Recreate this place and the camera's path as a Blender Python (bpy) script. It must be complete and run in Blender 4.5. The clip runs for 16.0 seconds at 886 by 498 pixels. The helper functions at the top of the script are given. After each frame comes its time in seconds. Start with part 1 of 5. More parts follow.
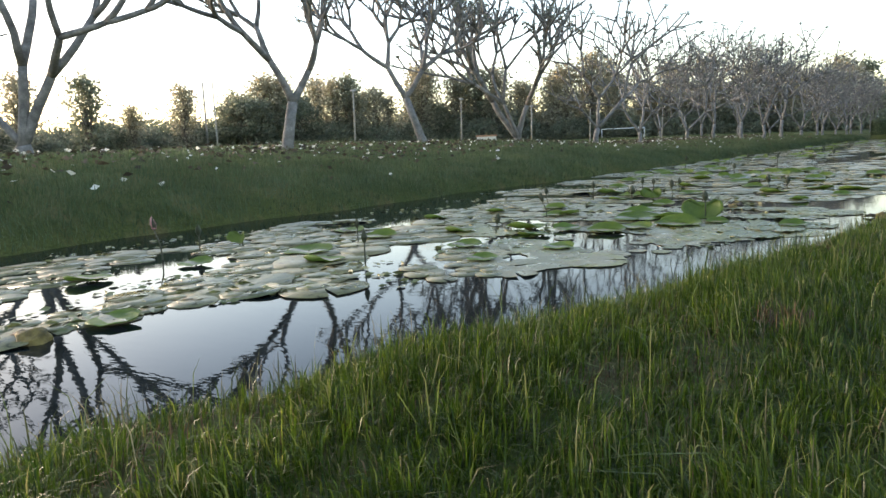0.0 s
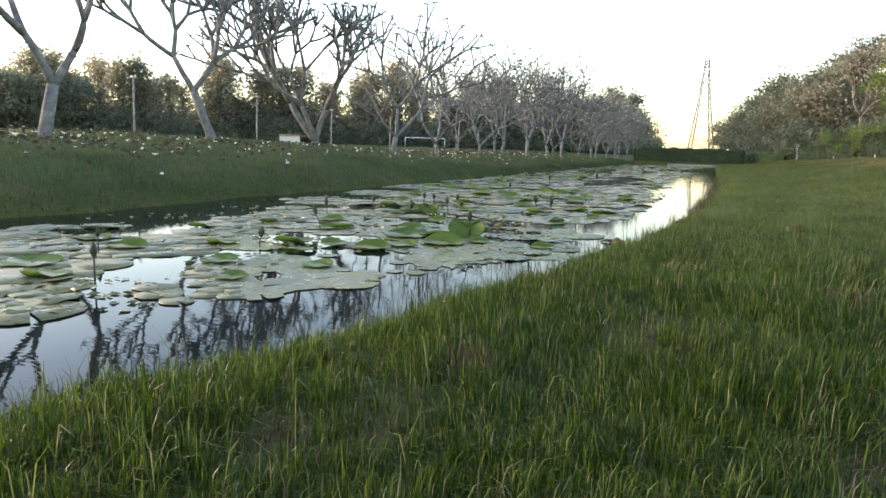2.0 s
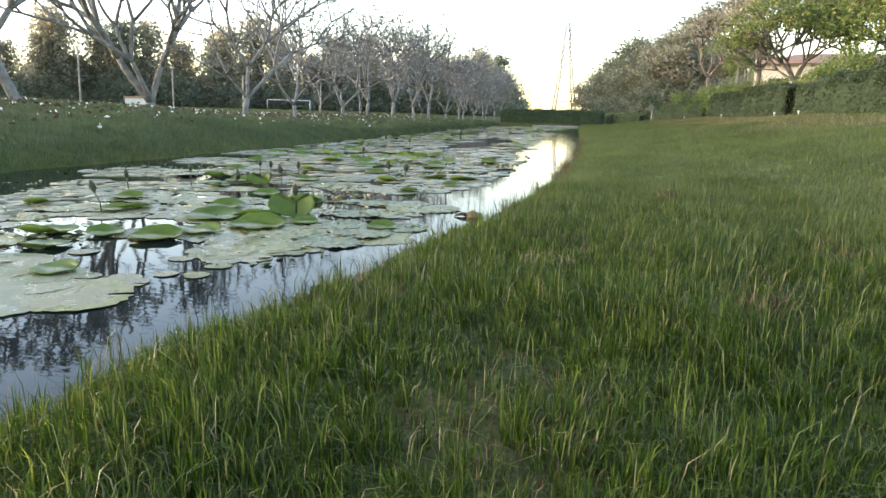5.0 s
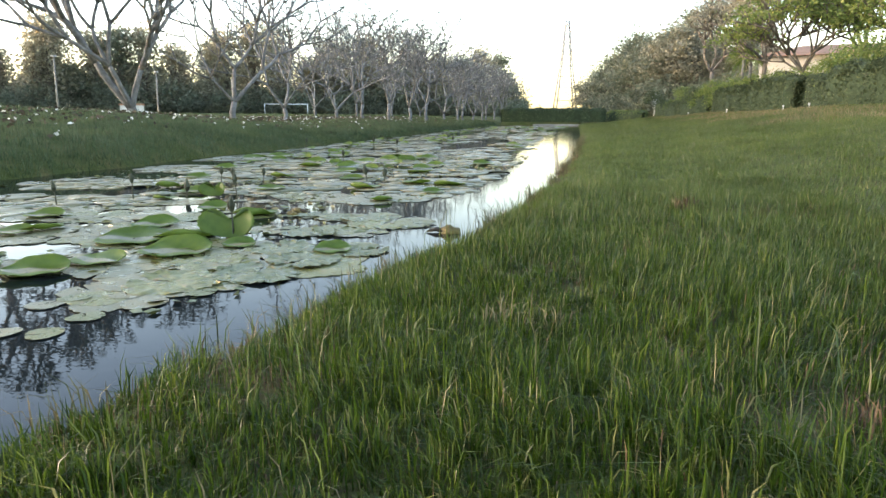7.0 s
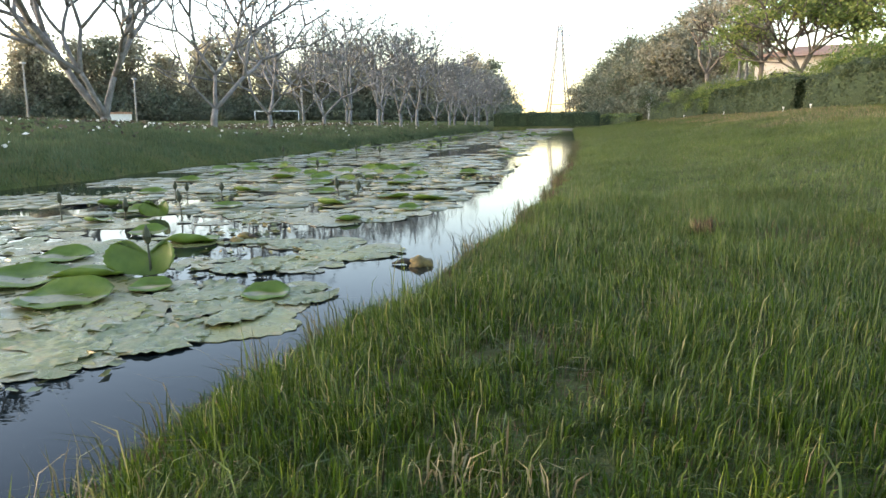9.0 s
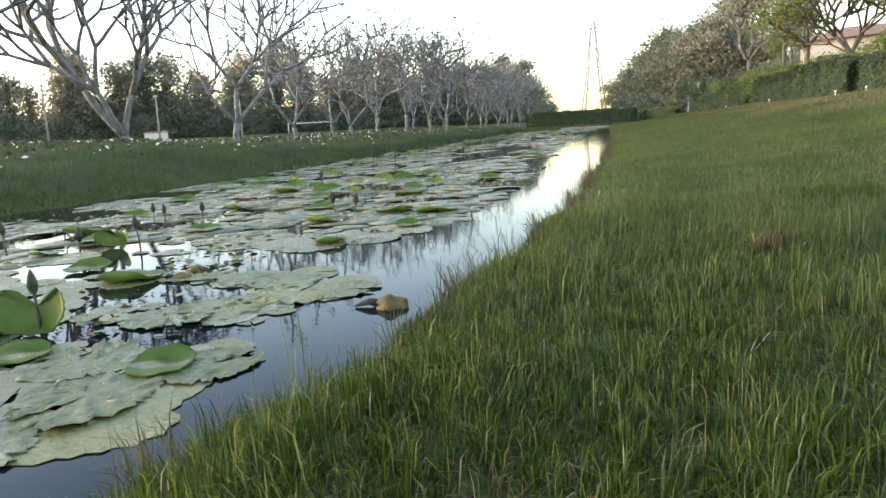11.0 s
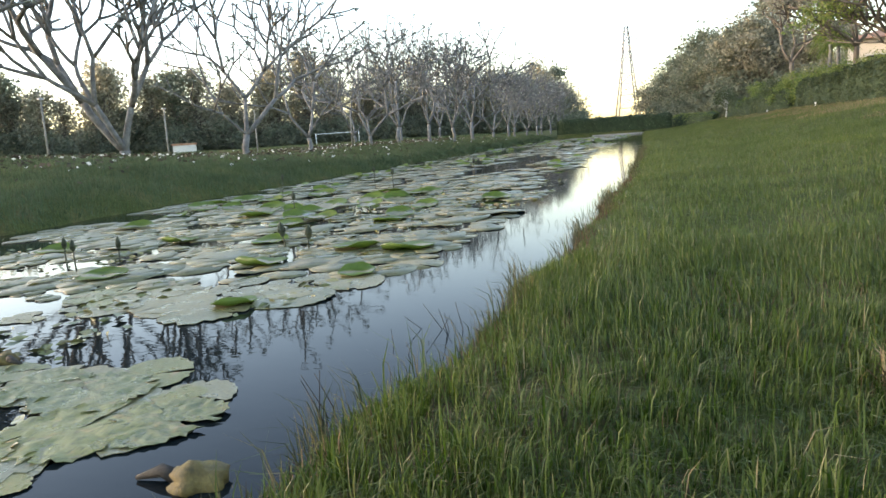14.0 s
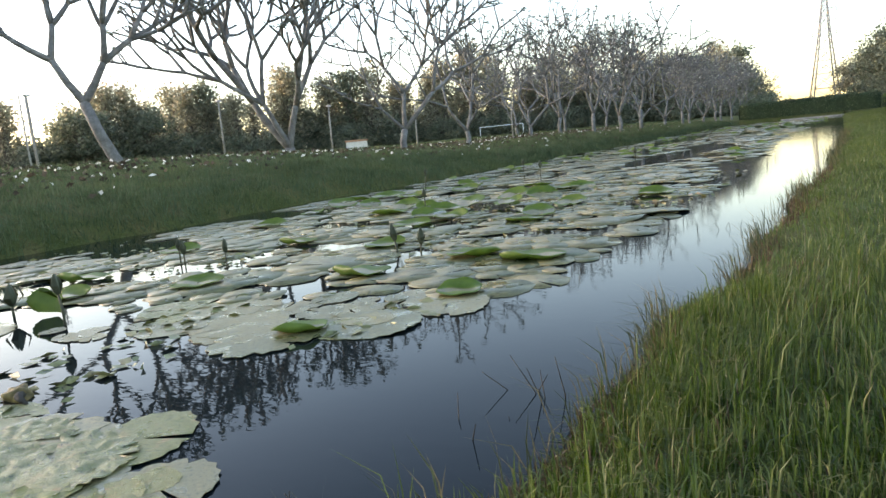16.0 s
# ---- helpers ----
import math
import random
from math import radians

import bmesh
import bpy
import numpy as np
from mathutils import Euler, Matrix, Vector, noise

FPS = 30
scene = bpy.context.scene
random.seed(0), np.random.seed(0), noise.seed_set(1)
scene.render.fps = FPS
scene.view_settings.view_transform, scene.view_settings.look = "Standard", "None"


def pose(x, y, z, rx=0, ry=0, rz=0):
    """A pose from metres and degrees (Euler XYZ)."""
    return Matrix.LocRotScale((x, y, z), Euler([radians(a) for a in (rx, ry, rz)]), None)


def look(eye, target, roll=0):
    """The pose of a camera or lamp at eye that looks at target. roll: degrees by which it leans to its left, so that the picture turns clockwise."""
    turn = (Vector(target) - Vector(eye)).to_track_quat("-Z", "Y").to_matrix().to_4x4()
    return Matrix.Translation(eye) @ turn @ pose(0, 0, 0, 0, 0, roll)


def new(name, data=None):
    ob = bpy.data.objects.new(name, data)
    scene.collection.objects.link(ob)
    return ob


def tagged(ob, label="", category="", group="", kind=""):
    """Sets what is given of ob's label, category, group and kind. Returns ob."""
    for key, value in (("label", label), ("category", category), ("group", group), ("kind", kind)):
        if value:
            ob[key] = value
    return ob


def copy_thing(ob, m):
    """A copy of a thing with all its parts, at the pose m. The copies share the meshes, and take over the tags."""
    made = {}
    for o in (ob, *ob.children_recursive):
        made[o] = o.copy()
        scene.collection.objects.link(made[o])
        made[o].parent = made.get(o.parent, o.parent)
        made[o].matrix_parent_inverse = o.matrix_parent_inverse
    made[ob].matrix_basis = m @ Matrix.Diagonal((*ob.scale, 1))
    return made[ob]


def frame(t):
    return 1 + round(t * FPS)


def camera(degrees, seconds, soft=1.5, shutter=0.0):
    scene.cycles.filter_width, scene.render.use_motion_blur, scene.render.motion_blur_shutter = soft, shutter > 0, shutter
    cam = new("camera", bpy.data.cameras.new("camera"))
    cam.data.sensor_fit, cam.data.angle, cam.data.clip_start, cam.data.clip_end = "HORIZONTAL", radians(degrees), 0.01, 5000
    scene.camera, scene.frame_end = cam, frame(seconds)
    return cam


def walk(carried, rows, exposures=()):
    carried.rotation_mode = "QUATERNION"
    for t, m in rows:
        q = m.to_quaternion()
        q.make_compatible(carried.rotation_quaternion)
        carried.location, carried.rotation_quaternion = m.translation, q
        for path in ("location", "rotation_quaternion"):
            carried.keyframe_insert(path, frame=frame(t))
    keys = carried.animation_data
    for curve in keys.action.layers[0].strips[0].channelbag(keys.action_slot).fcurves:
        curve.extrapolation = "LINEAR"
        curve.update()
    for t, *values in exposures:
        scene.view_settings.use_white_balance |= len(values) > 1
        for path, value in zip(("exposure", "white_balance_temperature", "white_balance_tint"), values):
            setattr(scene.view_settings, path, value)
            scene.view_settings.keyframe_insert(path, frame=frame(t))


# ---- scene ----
cam = camera(66.8, 16.0)
PATH = [
    (0, (0.08, -0.45, 1.191), (-1.16, 1.09, 0.891), -2.5),
    (0.5, (0.151, -0.377, 1.218), (-0.946, 1.268, 0.916), -2.0),
    (1, (0.257, -0.307, 1.239), (-0.684, 1.438, 0.975), -0.8),
    (1.5, (0.373, -0.218, 1.299), (-0.423, 1.6, 1.05), 1.3),
    (2, (0.426, -0.052, 1.336), (-0.318, 1.781, 1.039), 1.6),
    (2.5, (0.443, 0.221, 1.342), (-0.292, 2.053, 1.022), 1.7),
    (3, (0.398, 0.444, 1.294), (-0.175, 2.323, 0.917), 1.8),
    (3.5, (0.383, 0.731, 1.286), (-0.013, 2.651, 0.889), 1.9),
    (4, (0.37, 0.975, 1.282), (-0.001, 2.901, 0.889), 1.7),
    (6.3, (0.389, 2.901, 1.256), (-0.009, 4.821, 0.862), 0.5),
    (6.5, (0.389, 3.009, 1.242), (-0.005, 4.932, 0.855), 0.4),
    (7, (0.432, 3.31, 1.215), (0.036, 5.231, 0.825), 0.1),
    (7.5, (0.47, 3.637, 1.252), (0.065, 5.556, 0.859), -0.3),
    (8, (0.455, 3.983, 1.252), (0.053, 5.903, 0.864), -0.1),
    (8.5, (0.425, 4.339, 1.236), (0.03, 6.262, 0.854), -0.3),
    (9, (0.391, 4.65, 1.222), (0.008, 6.576, 0.847), -0.5),
    (9.2, (0.39, 4.762, 1.217), (0.007, 6.689, 0.843), -0.3),
    (11.3, (0.544, 6.331, 1.141), (0.037, 8.233, 0.785), -3.5),
    (11.5, (0.552, 6.456, 1.164), (0.049, 8.359, 0.811), -3.4),
    (12, (0.604, 6.788, 1.181), (0.1, 8.693, 0.834), -3.2),
    (12.5, (0.655, 7.139, 1.191), (0.124, 9.036, 0.844), -3.5),
    (13, (0.654, 7.492, 1.184), (0.107, 9.385, 0.84), -3.6),
    (13.5, (0.673, 7.916, 1.219), (0.096, 9.8, 0.88), -3.7),
    (14, (0.655, 8.312, 1.156), (0.06, 10.193, 0.828), -4.0),
    (14.5, (0.628, 8.683, 1.113), (-0.117, 10.511, 0.786), -5.1),
    (15, (0.642, 8.99, 1.132), (-0.255, 10.746, 0.801), -6.1),
    (15.5, (0.612, 9.258, 1.108), (-0.365, 10.975, 0.798), -5.9),
    (16, (0.563, 9.603, 1.081), (-0.477, 11.283, 0.771), -5.5),
]
EXPOSURES = [(0, 2.2, 6900, 20), (2, 2.38, 6900, 20), (3.5, 2.72, 6900, 20), (9, 2.66, 6900, 20), (12.5, 2.52, 6900, 20), (14.5, 2.47, 6900, 20), (15.5, 2.44, 6900, 20), (16, 2.34, 6900, 20)]
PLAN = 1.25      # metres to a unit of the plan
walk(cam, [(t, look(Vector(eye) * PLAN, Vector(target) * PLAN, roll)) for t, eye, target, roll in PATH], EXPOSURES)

# ---- light ----
SUN_AZ, SUN_EL = radians(-98), radians(9.0)      # clockwise from +y, height
to_sun = Vector((math.sin(SUN_AZ) * math.cos(SUN_EL), math.cos(SUN_AZ) * math.cos(SUN_EL), math.sin(SUN_EL)))
world = bpy.data.worlds.new("sky")
scene.world = world
world.use_nodes = True
sky = world.node_tree.nodes.new("ShaderNodeTexSky")
sky.sky_type, sky.sun_disc = "NISHITA", False
sky.sun_elevation, sky.sun_rotation = SUN_EL, SUN_AZ
sky.air_density, sky.dust_density, sky.ozone_density = 1.0, 0.7, 1.15
world.node_tree.links.new(sky.outputs[0], world.node_tree.nodes["Background"].inputs[0])
world.node_tree.nodes["Background"].inputs[1].default_value = 0.15
lamp = bpy.data.lights.new("sun", "SUN")
lamp.energy, lamp.angle, lamp.color = 0.9, radians(16), (1.0, 0.86, 0.68)
sun = new("sun", lamp)
sun.matrix_world = look(to_sun * 100, (0, 0, 0))


# ---- materials ----
def nodes_of(name):
    m = bpy.data.materials.new(name)
    m.use_nodes = True
    nt = m.node_tree
    return m, nt, nt.nodes["Principled BSDF"]


def ramp(nt, fac, stops):
    r = nt.nodes.new("ShaderNodeValToRGB")
    while len(r.color_ramp.elements) < len(stops):
        r.color_ramp.elements.new(0.5)
    for e, (p, c) in zip(r.color_ramp.elements, stops):
        e.position, e.color = p, (*c, 1)
    nt.links.new(fac, r.inputs[0])
    return r.outputs[0]


def noise_tex(nt, scale, detail=4.0, rough=0.6, stretch=(1, 1, 1), space="Object"):
    tc, mp, n = nt.nodes.new("ShaderNodeTexCoord"), nt.nodes.new("ShaderNodeMapping"), nt.nodes.new("ShaderNodeTexNoise")
    mp.inputs["Scale"].default_value = stretch
    n.inputs["Scale"].default_value, n.inputs["Detail"].default_value, n.inputs["Roughness"].default_value = scale, detail, rough
    nt.links.new(tc.outputs[space], mp.inputs[0])
    nt.links.new(mp.outputs[0], n.inputs["Vector"])
    return n.outputs[0]


def mixed(nt, fac, a, b, mode="MIX"):
    m = nt.nodes.new("ShaderNodeMix")
    m.data_type, m.blend_type = "RGBA", mode
    for sock, v in ((m.inputs[0], fac), (m.inputs[6], a), (m.inputs[7], b)):
        if isinstance(v, (int, float)):
            sock.default_value = v
        elif isinstance(v, tuple):
            sock.default_value = (*v, 1)
        else:
            nt.links.new(v, sock)
    return m.outputs[2]


def bumped(nt, bsdf, height, strength, distance):
    b = nt.nodes.new("ShaderNodeBump")
    b.inputs["Strength"].default_value, b.inputs["Distance"].default_value = strength, distance
    nt.links.new(height, b.inputs["Height"])
    nt.links.new(b.outputs[0], bsdf.inputs["Normal"])


def rough_mat(name, stops, scale, rough=0.8, fine=None, bump=0.4, dist=0.02, stretch=(1, 1, 1), metal=0.0):
    """A surface with colour in two scales and relief."""
    m, nt, b = nodes_of(name)
    n = noise_tex(nt, scale, 5, 0.6, stretch)
    f = noise_tex(nt, fine or scale * 9, 3, 0.7, stretch)
    c = ramp(nt, n, stops)
    g = ramp(nt, f, [(0.25, (0.62, 0.62, 0.62)), (0.75, (1.2, 1.2, 1.2))])
    nt.links.new(mixed(nt, 0.8, c, g, "MULTIPLY"), b.inputs["Base Color"])
    b.inputs["Roughness"].default_value, b.inputs["Metallic"].default_value = rough, metal
    b.inputs["Specular IOR Level"].default_value = 0.3
    bumped(nt, b, f, bump, dist)
    return m


def leaf_mat(name, stops, through_light=0.35, rough=0.5, patch=0.0, spec=0.3):
    """Foliage: each leaf of its own shade, some light passing through."""
    m, nt, b = nodes_of(name)
    geo = nt.nodes.new("ShaderNodeNewGeometry")
    c = ramp(nt, geo.outputs["Random Per Island"], stops)
    if patch:
        n = noise_tex(nt, patch, 3, 0.6)
        c = mixed(nt, 1.0, c, ramp(nt, n, [(0.3, (0.68, 0.74, 0.68)), (0.55, (1, 1, 1)), (0.75, (1.2, 1.12, 0.9))]), "MULTIPLY")
    nt.links.new(c, b.inputs["Base Color"])
    b.inputs["Roughness"].default_value, b.inputs["Specular IOR Level"].default_value = rough, spec
    t, mx = nt.nodes.new("ShaderNodeBsdfTranslucent"), nt.nodes.new("ShaderNodeMixShader")
    nt.links.new(c, t.inputs[0])
    mx.inputs[0].default_value = through_light
    nt.links.new(b.outputs[0], mx.inputs[1])
    nt.links.new(t.outputs[0], mx.inputs[2])
    nt.links.new(mx.outputs[0], nt.nodes["Material Output"].inputs[0])
    return m


M_GROUND, nt, b = nodes_of("lawn_soil")
big, mid, fine = noise_tex(nt, 0.12, 4), noise_tex(nt, 1.3, 5, 0.65), noise_tex(nt, 22, 4, 0.75)
c = ramp(nt, mid, [(0.3, (0.068, 0.088, 0.028)), (0.5, (0.104, 0.122, 0.044)), (0.64, (0.150, 0.138, 0.062)), (0.8, (0.19, 0.145, 0.08))])
c = mixed(nt, 0.6, c, ramp(nt, big, [(0.35, (0.35, 0.4, 0.3)), (0.65, (0.85, 0.76, 0.62))]), "MULTIPLY")
c = mixed(nt, 0.8, c, ramp(nt, fine, [(0.3, (0.45, 0.45, 0.4)), (0.7, (1.4, 1.4, 1.3))]), "MULTIPLY")
nt.links.new(c, b.inputs["Base Color"])
b.inputs["Roughness"].default_value, b.inputs["Specular IOR Level"].default_value = 0.95, 0.1
bumped(nt, b, fine, 0.7, 0.06)

M_WATER, nt, b = nodes_of("pond_water")
murk = ramp(nt, noise_tex(nt, 0.5, 4), [(0.3, (0.005, 0.009, 0.011)), (0.7, (0.010, 0.014, 0.014))])
nt.links.new(murk, b.inputs["Base Color"])
b.inputs["Roughness"].default_value, b.inputs["IOR"].default_value = 0.015, 1.333
b.inputs["Specular IOR Level"].default_value = 0.2
rip = noise_tex(nt, 2.6, 3, 0.5, (1.0, 2.2, 1))
swell = noise_tex(nt, 9.0, 2, 0.5, (1, 2.0, 1))
both = nt.nodes.new("ShaderNodeMath")
both.operation = "MULTIPLY"
nt.links.new(rip, both.inputs[0])
nt.links.new(swell, both.inputs[1])
far_end, split, level, chop, total = (nt.nodes.new("ShaderNode" + k) for k in ("TexCoord", "SeparateXYZ", "MapRange", "Math", "Math"))
nt.links.new(far_end.outputs["Object"], split.inputs[0])
nt.links.new(split.outputs[1], level.inputs[0])
level.inputs[1].default_value, level.inputs[2].default_value, level.inputs[4].default_value = 20.0, 85.0, 9.0
chop.operation, total.operation = "MULTIPLY", "ADD"
nt.links.new(level.outputs[0], chop.inputs[0])
nt.links.new(noise_tex(nt, 3.4, 3, 0.6, (0.5, 1.6, 1)), chop.inputs[1])
nt.links.new(both.outputs[0], total.inputs[0])
nt.links.new(chop.outputs[0], total.inputs[1])
bumped(nt, b, total.outputs[0], 0.035, 0.03)

# Near blades darkened for the shade inside dense turf.
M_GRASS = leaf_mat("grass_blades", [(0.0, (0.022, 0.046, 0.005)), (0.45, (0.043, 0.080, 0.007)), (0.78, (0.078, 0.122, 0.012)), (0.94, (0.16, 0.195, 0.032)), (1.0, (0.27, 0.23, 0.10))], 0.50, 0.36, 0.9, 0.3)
# Same grass paler: distant sheen and haze put into the colour, with drier tips.
M_LAWN = leaf_mat("drier_sheened_lawn_blades", [(0.0, (0.074, 0.108, 0.024)), (0.5, (0.102, 0.142, 0.032)), (0.85, (0.146, 0.178, 0.046)), (1.0, (0.25, 0.23, 0.10))], 0.50, 0.40, 0.6, 0.4)
M_EDGE = leaf_mat("bank_sedge", [(0.0, (0.04, 0.05, 0.02)), (0.5, (0.09, 0.10, 0.035)), (0.8, (0.15, 0.12, 0.05)), (1.0, (0.22, 0.17, 0.09))], 0.35, 0.5)
M_GRASS_FAR = leaf_mat("short_grass", [(0.0, (0.06, 0.09, 0.04)), (0.6, (0.09, 0.13, 0.055)), (1.0, (0.15, 0.155, 0.08))], 0.3, 0.6, 0.5)
M_DRY = leaf_mat("dry_grass", [(0.0, (0.12, 0.095, 0.045)), (0.5, (0.20, 0.16, 0.08)), (1.0, (0.33, 0.28, 0.15))], 0.2, 0.7)
M_BARK = rough_mat("plumeria_bark", [(0.3, (0.10, 0.098, 0.095)), (0.55, (0.19, 0.187, 0.18)), (0.78, (0.36, 0.35, 0.33))], 3.5, 0.85, 30, 0.6, 0.02)
M_BARK_PALE = rough_mat("pale_plumeria_bark", [(0.3, (0.11, 0.11, 0.108)), (0.55, (0.20, 0.2, 0.195)), (0.78, (0.40, 0.395, 0.38))], 3.5, 0.85, 30, 0.6, 0.02)
M_BARK_DARK = rough_mat("tree_bark", [(0.3, (0.10, 0.085, 0.07)), (0.7, (0.22, 0.19, 0.155))], 2.5, 0.9, 20, 0.7, 0.03, (1, 1, 0.3))
# Leaf grey lightened; haze over the far bank is put into the colour.
M_PLUM_LEAF = leaf_mat("plumeria_leaf", [(0.0, (0.13, 0.155, 0.115)), (0.6, (0.20, 0.225, 0.17)), (1.0, (0.32, 0.33, 0.27))], 0.5, 0.4)
M_FLOWER = leaf_mat("plumeria_petals", [(0.0, (0.62, 0.60, 0.55)), (1.0, (0.80, 0.79, 0.74))], 0.3, 0.6)
# Both tree foliages far paler than real leaves: distance haze painted in.
M_BELT = leaf_mat("hazed_belt_foliage", [(0.0, (0.17, 0.19, 0.135)), (0.6, (0.25, 0.27, 0.195)), (1.0, (0.35, 0.345, 0.25))], 0.7, 0.7, 0.25)
M_BELT_WARM = leaf_mat("dry_hazed_foliage", [(0.0, (0.25, 0.235, 0.165)), (0.6, (0.37, 0.345, 0.25)), (1.0, (0.49, 0.44, 0.33))], 0.7, 0.7, 0.25)
# Yellow-green leaves, brightened and yellowed in the colour to look sunlit.
M_BRIGHT = leaf_mat("sunlit_tint_foliage", [(0.0, (0.12, 0.18, 0.05)), (0.6, (0.22, 0.28, 0.08)), (1.0, (0.36, 0.37, 0.12))], 0.5, 0.55, 0.3)
M_HEDGE = leaf_mat("hedge_foliage", [(0.0, (0.045, 0.066, 0.03)), (0.6, (0.078, 0.105, 0.048)), (1.0, (0.13, 0.15, 0.07))], 0.35, 0.5, 0.8)
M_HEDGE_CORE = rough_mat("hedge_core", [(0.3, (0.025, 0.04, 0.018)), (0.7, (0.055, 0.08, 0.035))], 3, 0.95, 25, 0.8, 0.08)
M_HEDGE_DARK = leaf_mat("dark_hedge_foliage", [(0.0, (0.06, 0.085, 0.05)), (0.6, (0.10, 0.13, 0.075)), (1.0, (0.16, 0.19, 0.10))], 0.35, 0.6, 0.8)


def pad_mat(name, green, dusty, tan, spots, s1=1.7, bump=0.22, fold=(1, 1, 1)):
    m, nt, b = nodes_of(name)
    oi = nt.nodes.new("ShaderNodeObjectInfo")
    geo = nt.nodes.new("ShaderNodeNewGeometry")
    add = nt.nodes.new("ShaderNodeMath")
    add.operation = "ADD"
    nt.links.new(oi.outputs["Random"], add.inputs[0])
    nt.links.new(geo.outputs["Random Per Island"], add.inputs[1])
    fr = nt.nodes.new("ShaderNodeMath")
    fr.operation = "FRACT"
    nt.links.new(add.outputs[0], fr.inputs[0])
    n1, n2 = noise_tex(nt, s1, 6, 0.7), noise_tex(nt, 13, 5, 0.75, fold)
    c = ramp(nt, n1, [(0.32, green), (0.47, dusty), (0.56, dusty), (0.66, tan)])
    c = mixed(nt, 1.0, c, ramp(nt, fr.outputs[0], [(0.0, (0.72, 0.8, 0.72)), (0.6, (1.0, 1.0, 1.0)), (1.0, (1.25, 1.18, 1.0))]), "MULTIPLY")
    c = mixed(nt, spots, c, ramp(nt, n2, [(0.36, (0.16, 0.15, 0.10)), (0.44, (0.85, 0.86, 0.82)), (0.56, (1.0, 1.0, 1.0)), (0.68, (1.35, 1.28, 1.1))]), "MULTIPLY")
    nt.links.new(c, b.inputs["Base Color"])
    wet = ramp(nt, noise_tex(nt, 1.6, 4, 0.55), [(0.38, (0.16, 0.16, 0.16)), (0.47, (0.38, 0.38, 0.38)), (1.0, (0.55, 0.55, 0.55))])
    nt.links.new(wet, b.inputs["Roughness"])
    b.inputs["Specular IOR Level"].default_value = 0.5
    bumped(nt, b, n2, bump, 0.03 * bump)
    return m


M_PAD = pad_mat("lily_pad", (0.120, 0.121, 0.044), (0.192, 0.171, 0.084), (0.28, 0.22, 0.11), 0.95)
M_PAD_OLD = pad_mat("old_lily_pad", (0.112, 0.138, 0.036), (0.19, 0.188, 0.07), (0.36, 0.23, 0.11), 1.0, 2.6, 0.5, (0.6, 1.5, 1))
M_LEAF_UP = leaf_mat("raised_lily_leaf", [(0.0, (0.16, 0.235, 0.04)), (1.0, (0.25, 0.33, 0.07))], 0.5, 0.4, 6.0, 0.4)
M_LEAF_EDGE = leaf_mat("curled_lily_leaf", [(0.0, (0.13, 0.21, 0.04)), (1.0, (0.22, 0.31, 0.06))], 0.45, 0.45, 6.0, 0.4)
M_STEM = rough_mat("lily_stem", [(0.3, (0.045, 0.05, 0.03)), (0.7, (0.09, 0.085, 0.045))], 20, 0.5)
M_BUD = rough_mat("lily_bud", [(0.3, (0.06, 0.075, 0.04)), (0.7, (0.13, 0.13, 0.08))], 30, 0.55, bump=0.2, dist=0.003, stretch=(1, 1, 0.2))
M_PINK = rough_mat("pink_petals", [(0.3, (0.40, 0.16, 0.17)), (0.7, (0.55, 0.30, 0.28))], 30, 0.55, bump=0.2, dist=0.003)
M_HUSK = rough_mat("fruit_husk", [(0.3, (0.05, 0.045, 0.02)), (0.5, (0.17, 0.12, 0.035)), (0.75, (0.28, 0.21, 0.06))], 12, 0.6, 70, 0.7, 0.012)
M_TWIG = rough_mat("wet_twig", [(0.3, (0.02, 0.018, 0.014)), (0.7, (0.06, 0.05, 0.035))], 15, 0.7)
M_DEADLEAF = leaf_mat("fallen_leaf", [(0.0, (0.05, 0.035, 0.02)), (0.7, (0.12, 0.075, 0.04)), (1.0, (0.24, 0.15, 0.08))], 0.1, 0.8)
M_TWIG_LEAF = leaf_mat("dark_fallen_leaf", [(0.0, (0.035, 0.028, 0.02)), (0.7, (0.08, 0.06, 0.04)), (1.0, (0.14, 0.10, 0.07))], 0.1, 0.8)
M_WHITE = rough_mat("white_paint", [(0.3, (0.68, 0.68, 0.66)), (0.7, (0.80, 0.80, 0.78))], 3, 0.5, 40, 0.1, 0.004)
M_CREAM = rough_mat("cream_render", [(0.3, (0.74, 0.69, 0.61)), (0.7, (0.82, 0.77, 0.69))], 1.5, 0.8, 40, 0.2, 0.01)
M_TILE = rough_mat("roof_tile", [(0.3, (0.42, 0.22, 0.13)), (0.7, (0.56, 0.33, 0.21))], 1.5, 0.8, 12, 0.4, 0.03)
M_CONCRETE = rough_mat("weathered_concrete", [(0.3, (0.26, 0.25, 0.23)), (0.7, (0.42, 0.40, 0.37))], 2, 0.85)
M_PYLON = rough_mat("weathered_pylon_steel", [(0.3, (0.27, 0.265, 0.26)), (0.7, (0.36, 0.35, 0.345))], 2, 0.6, metal=0.2)
M_STEEL = rough_mat("galvanised_steel", [(0.3, (0.42, 0.43, 0.44)), (0.7, (0.56, 0.57, 0.58))], 2, 0.5, metal=0.6)
M_GLASS = rough_mat("dark_window", [(0.3, (0.02, 0.025, 0.03)), (0.7, (0.05, 0.055, 0.06))], 1, 0.1, bump=0.0)


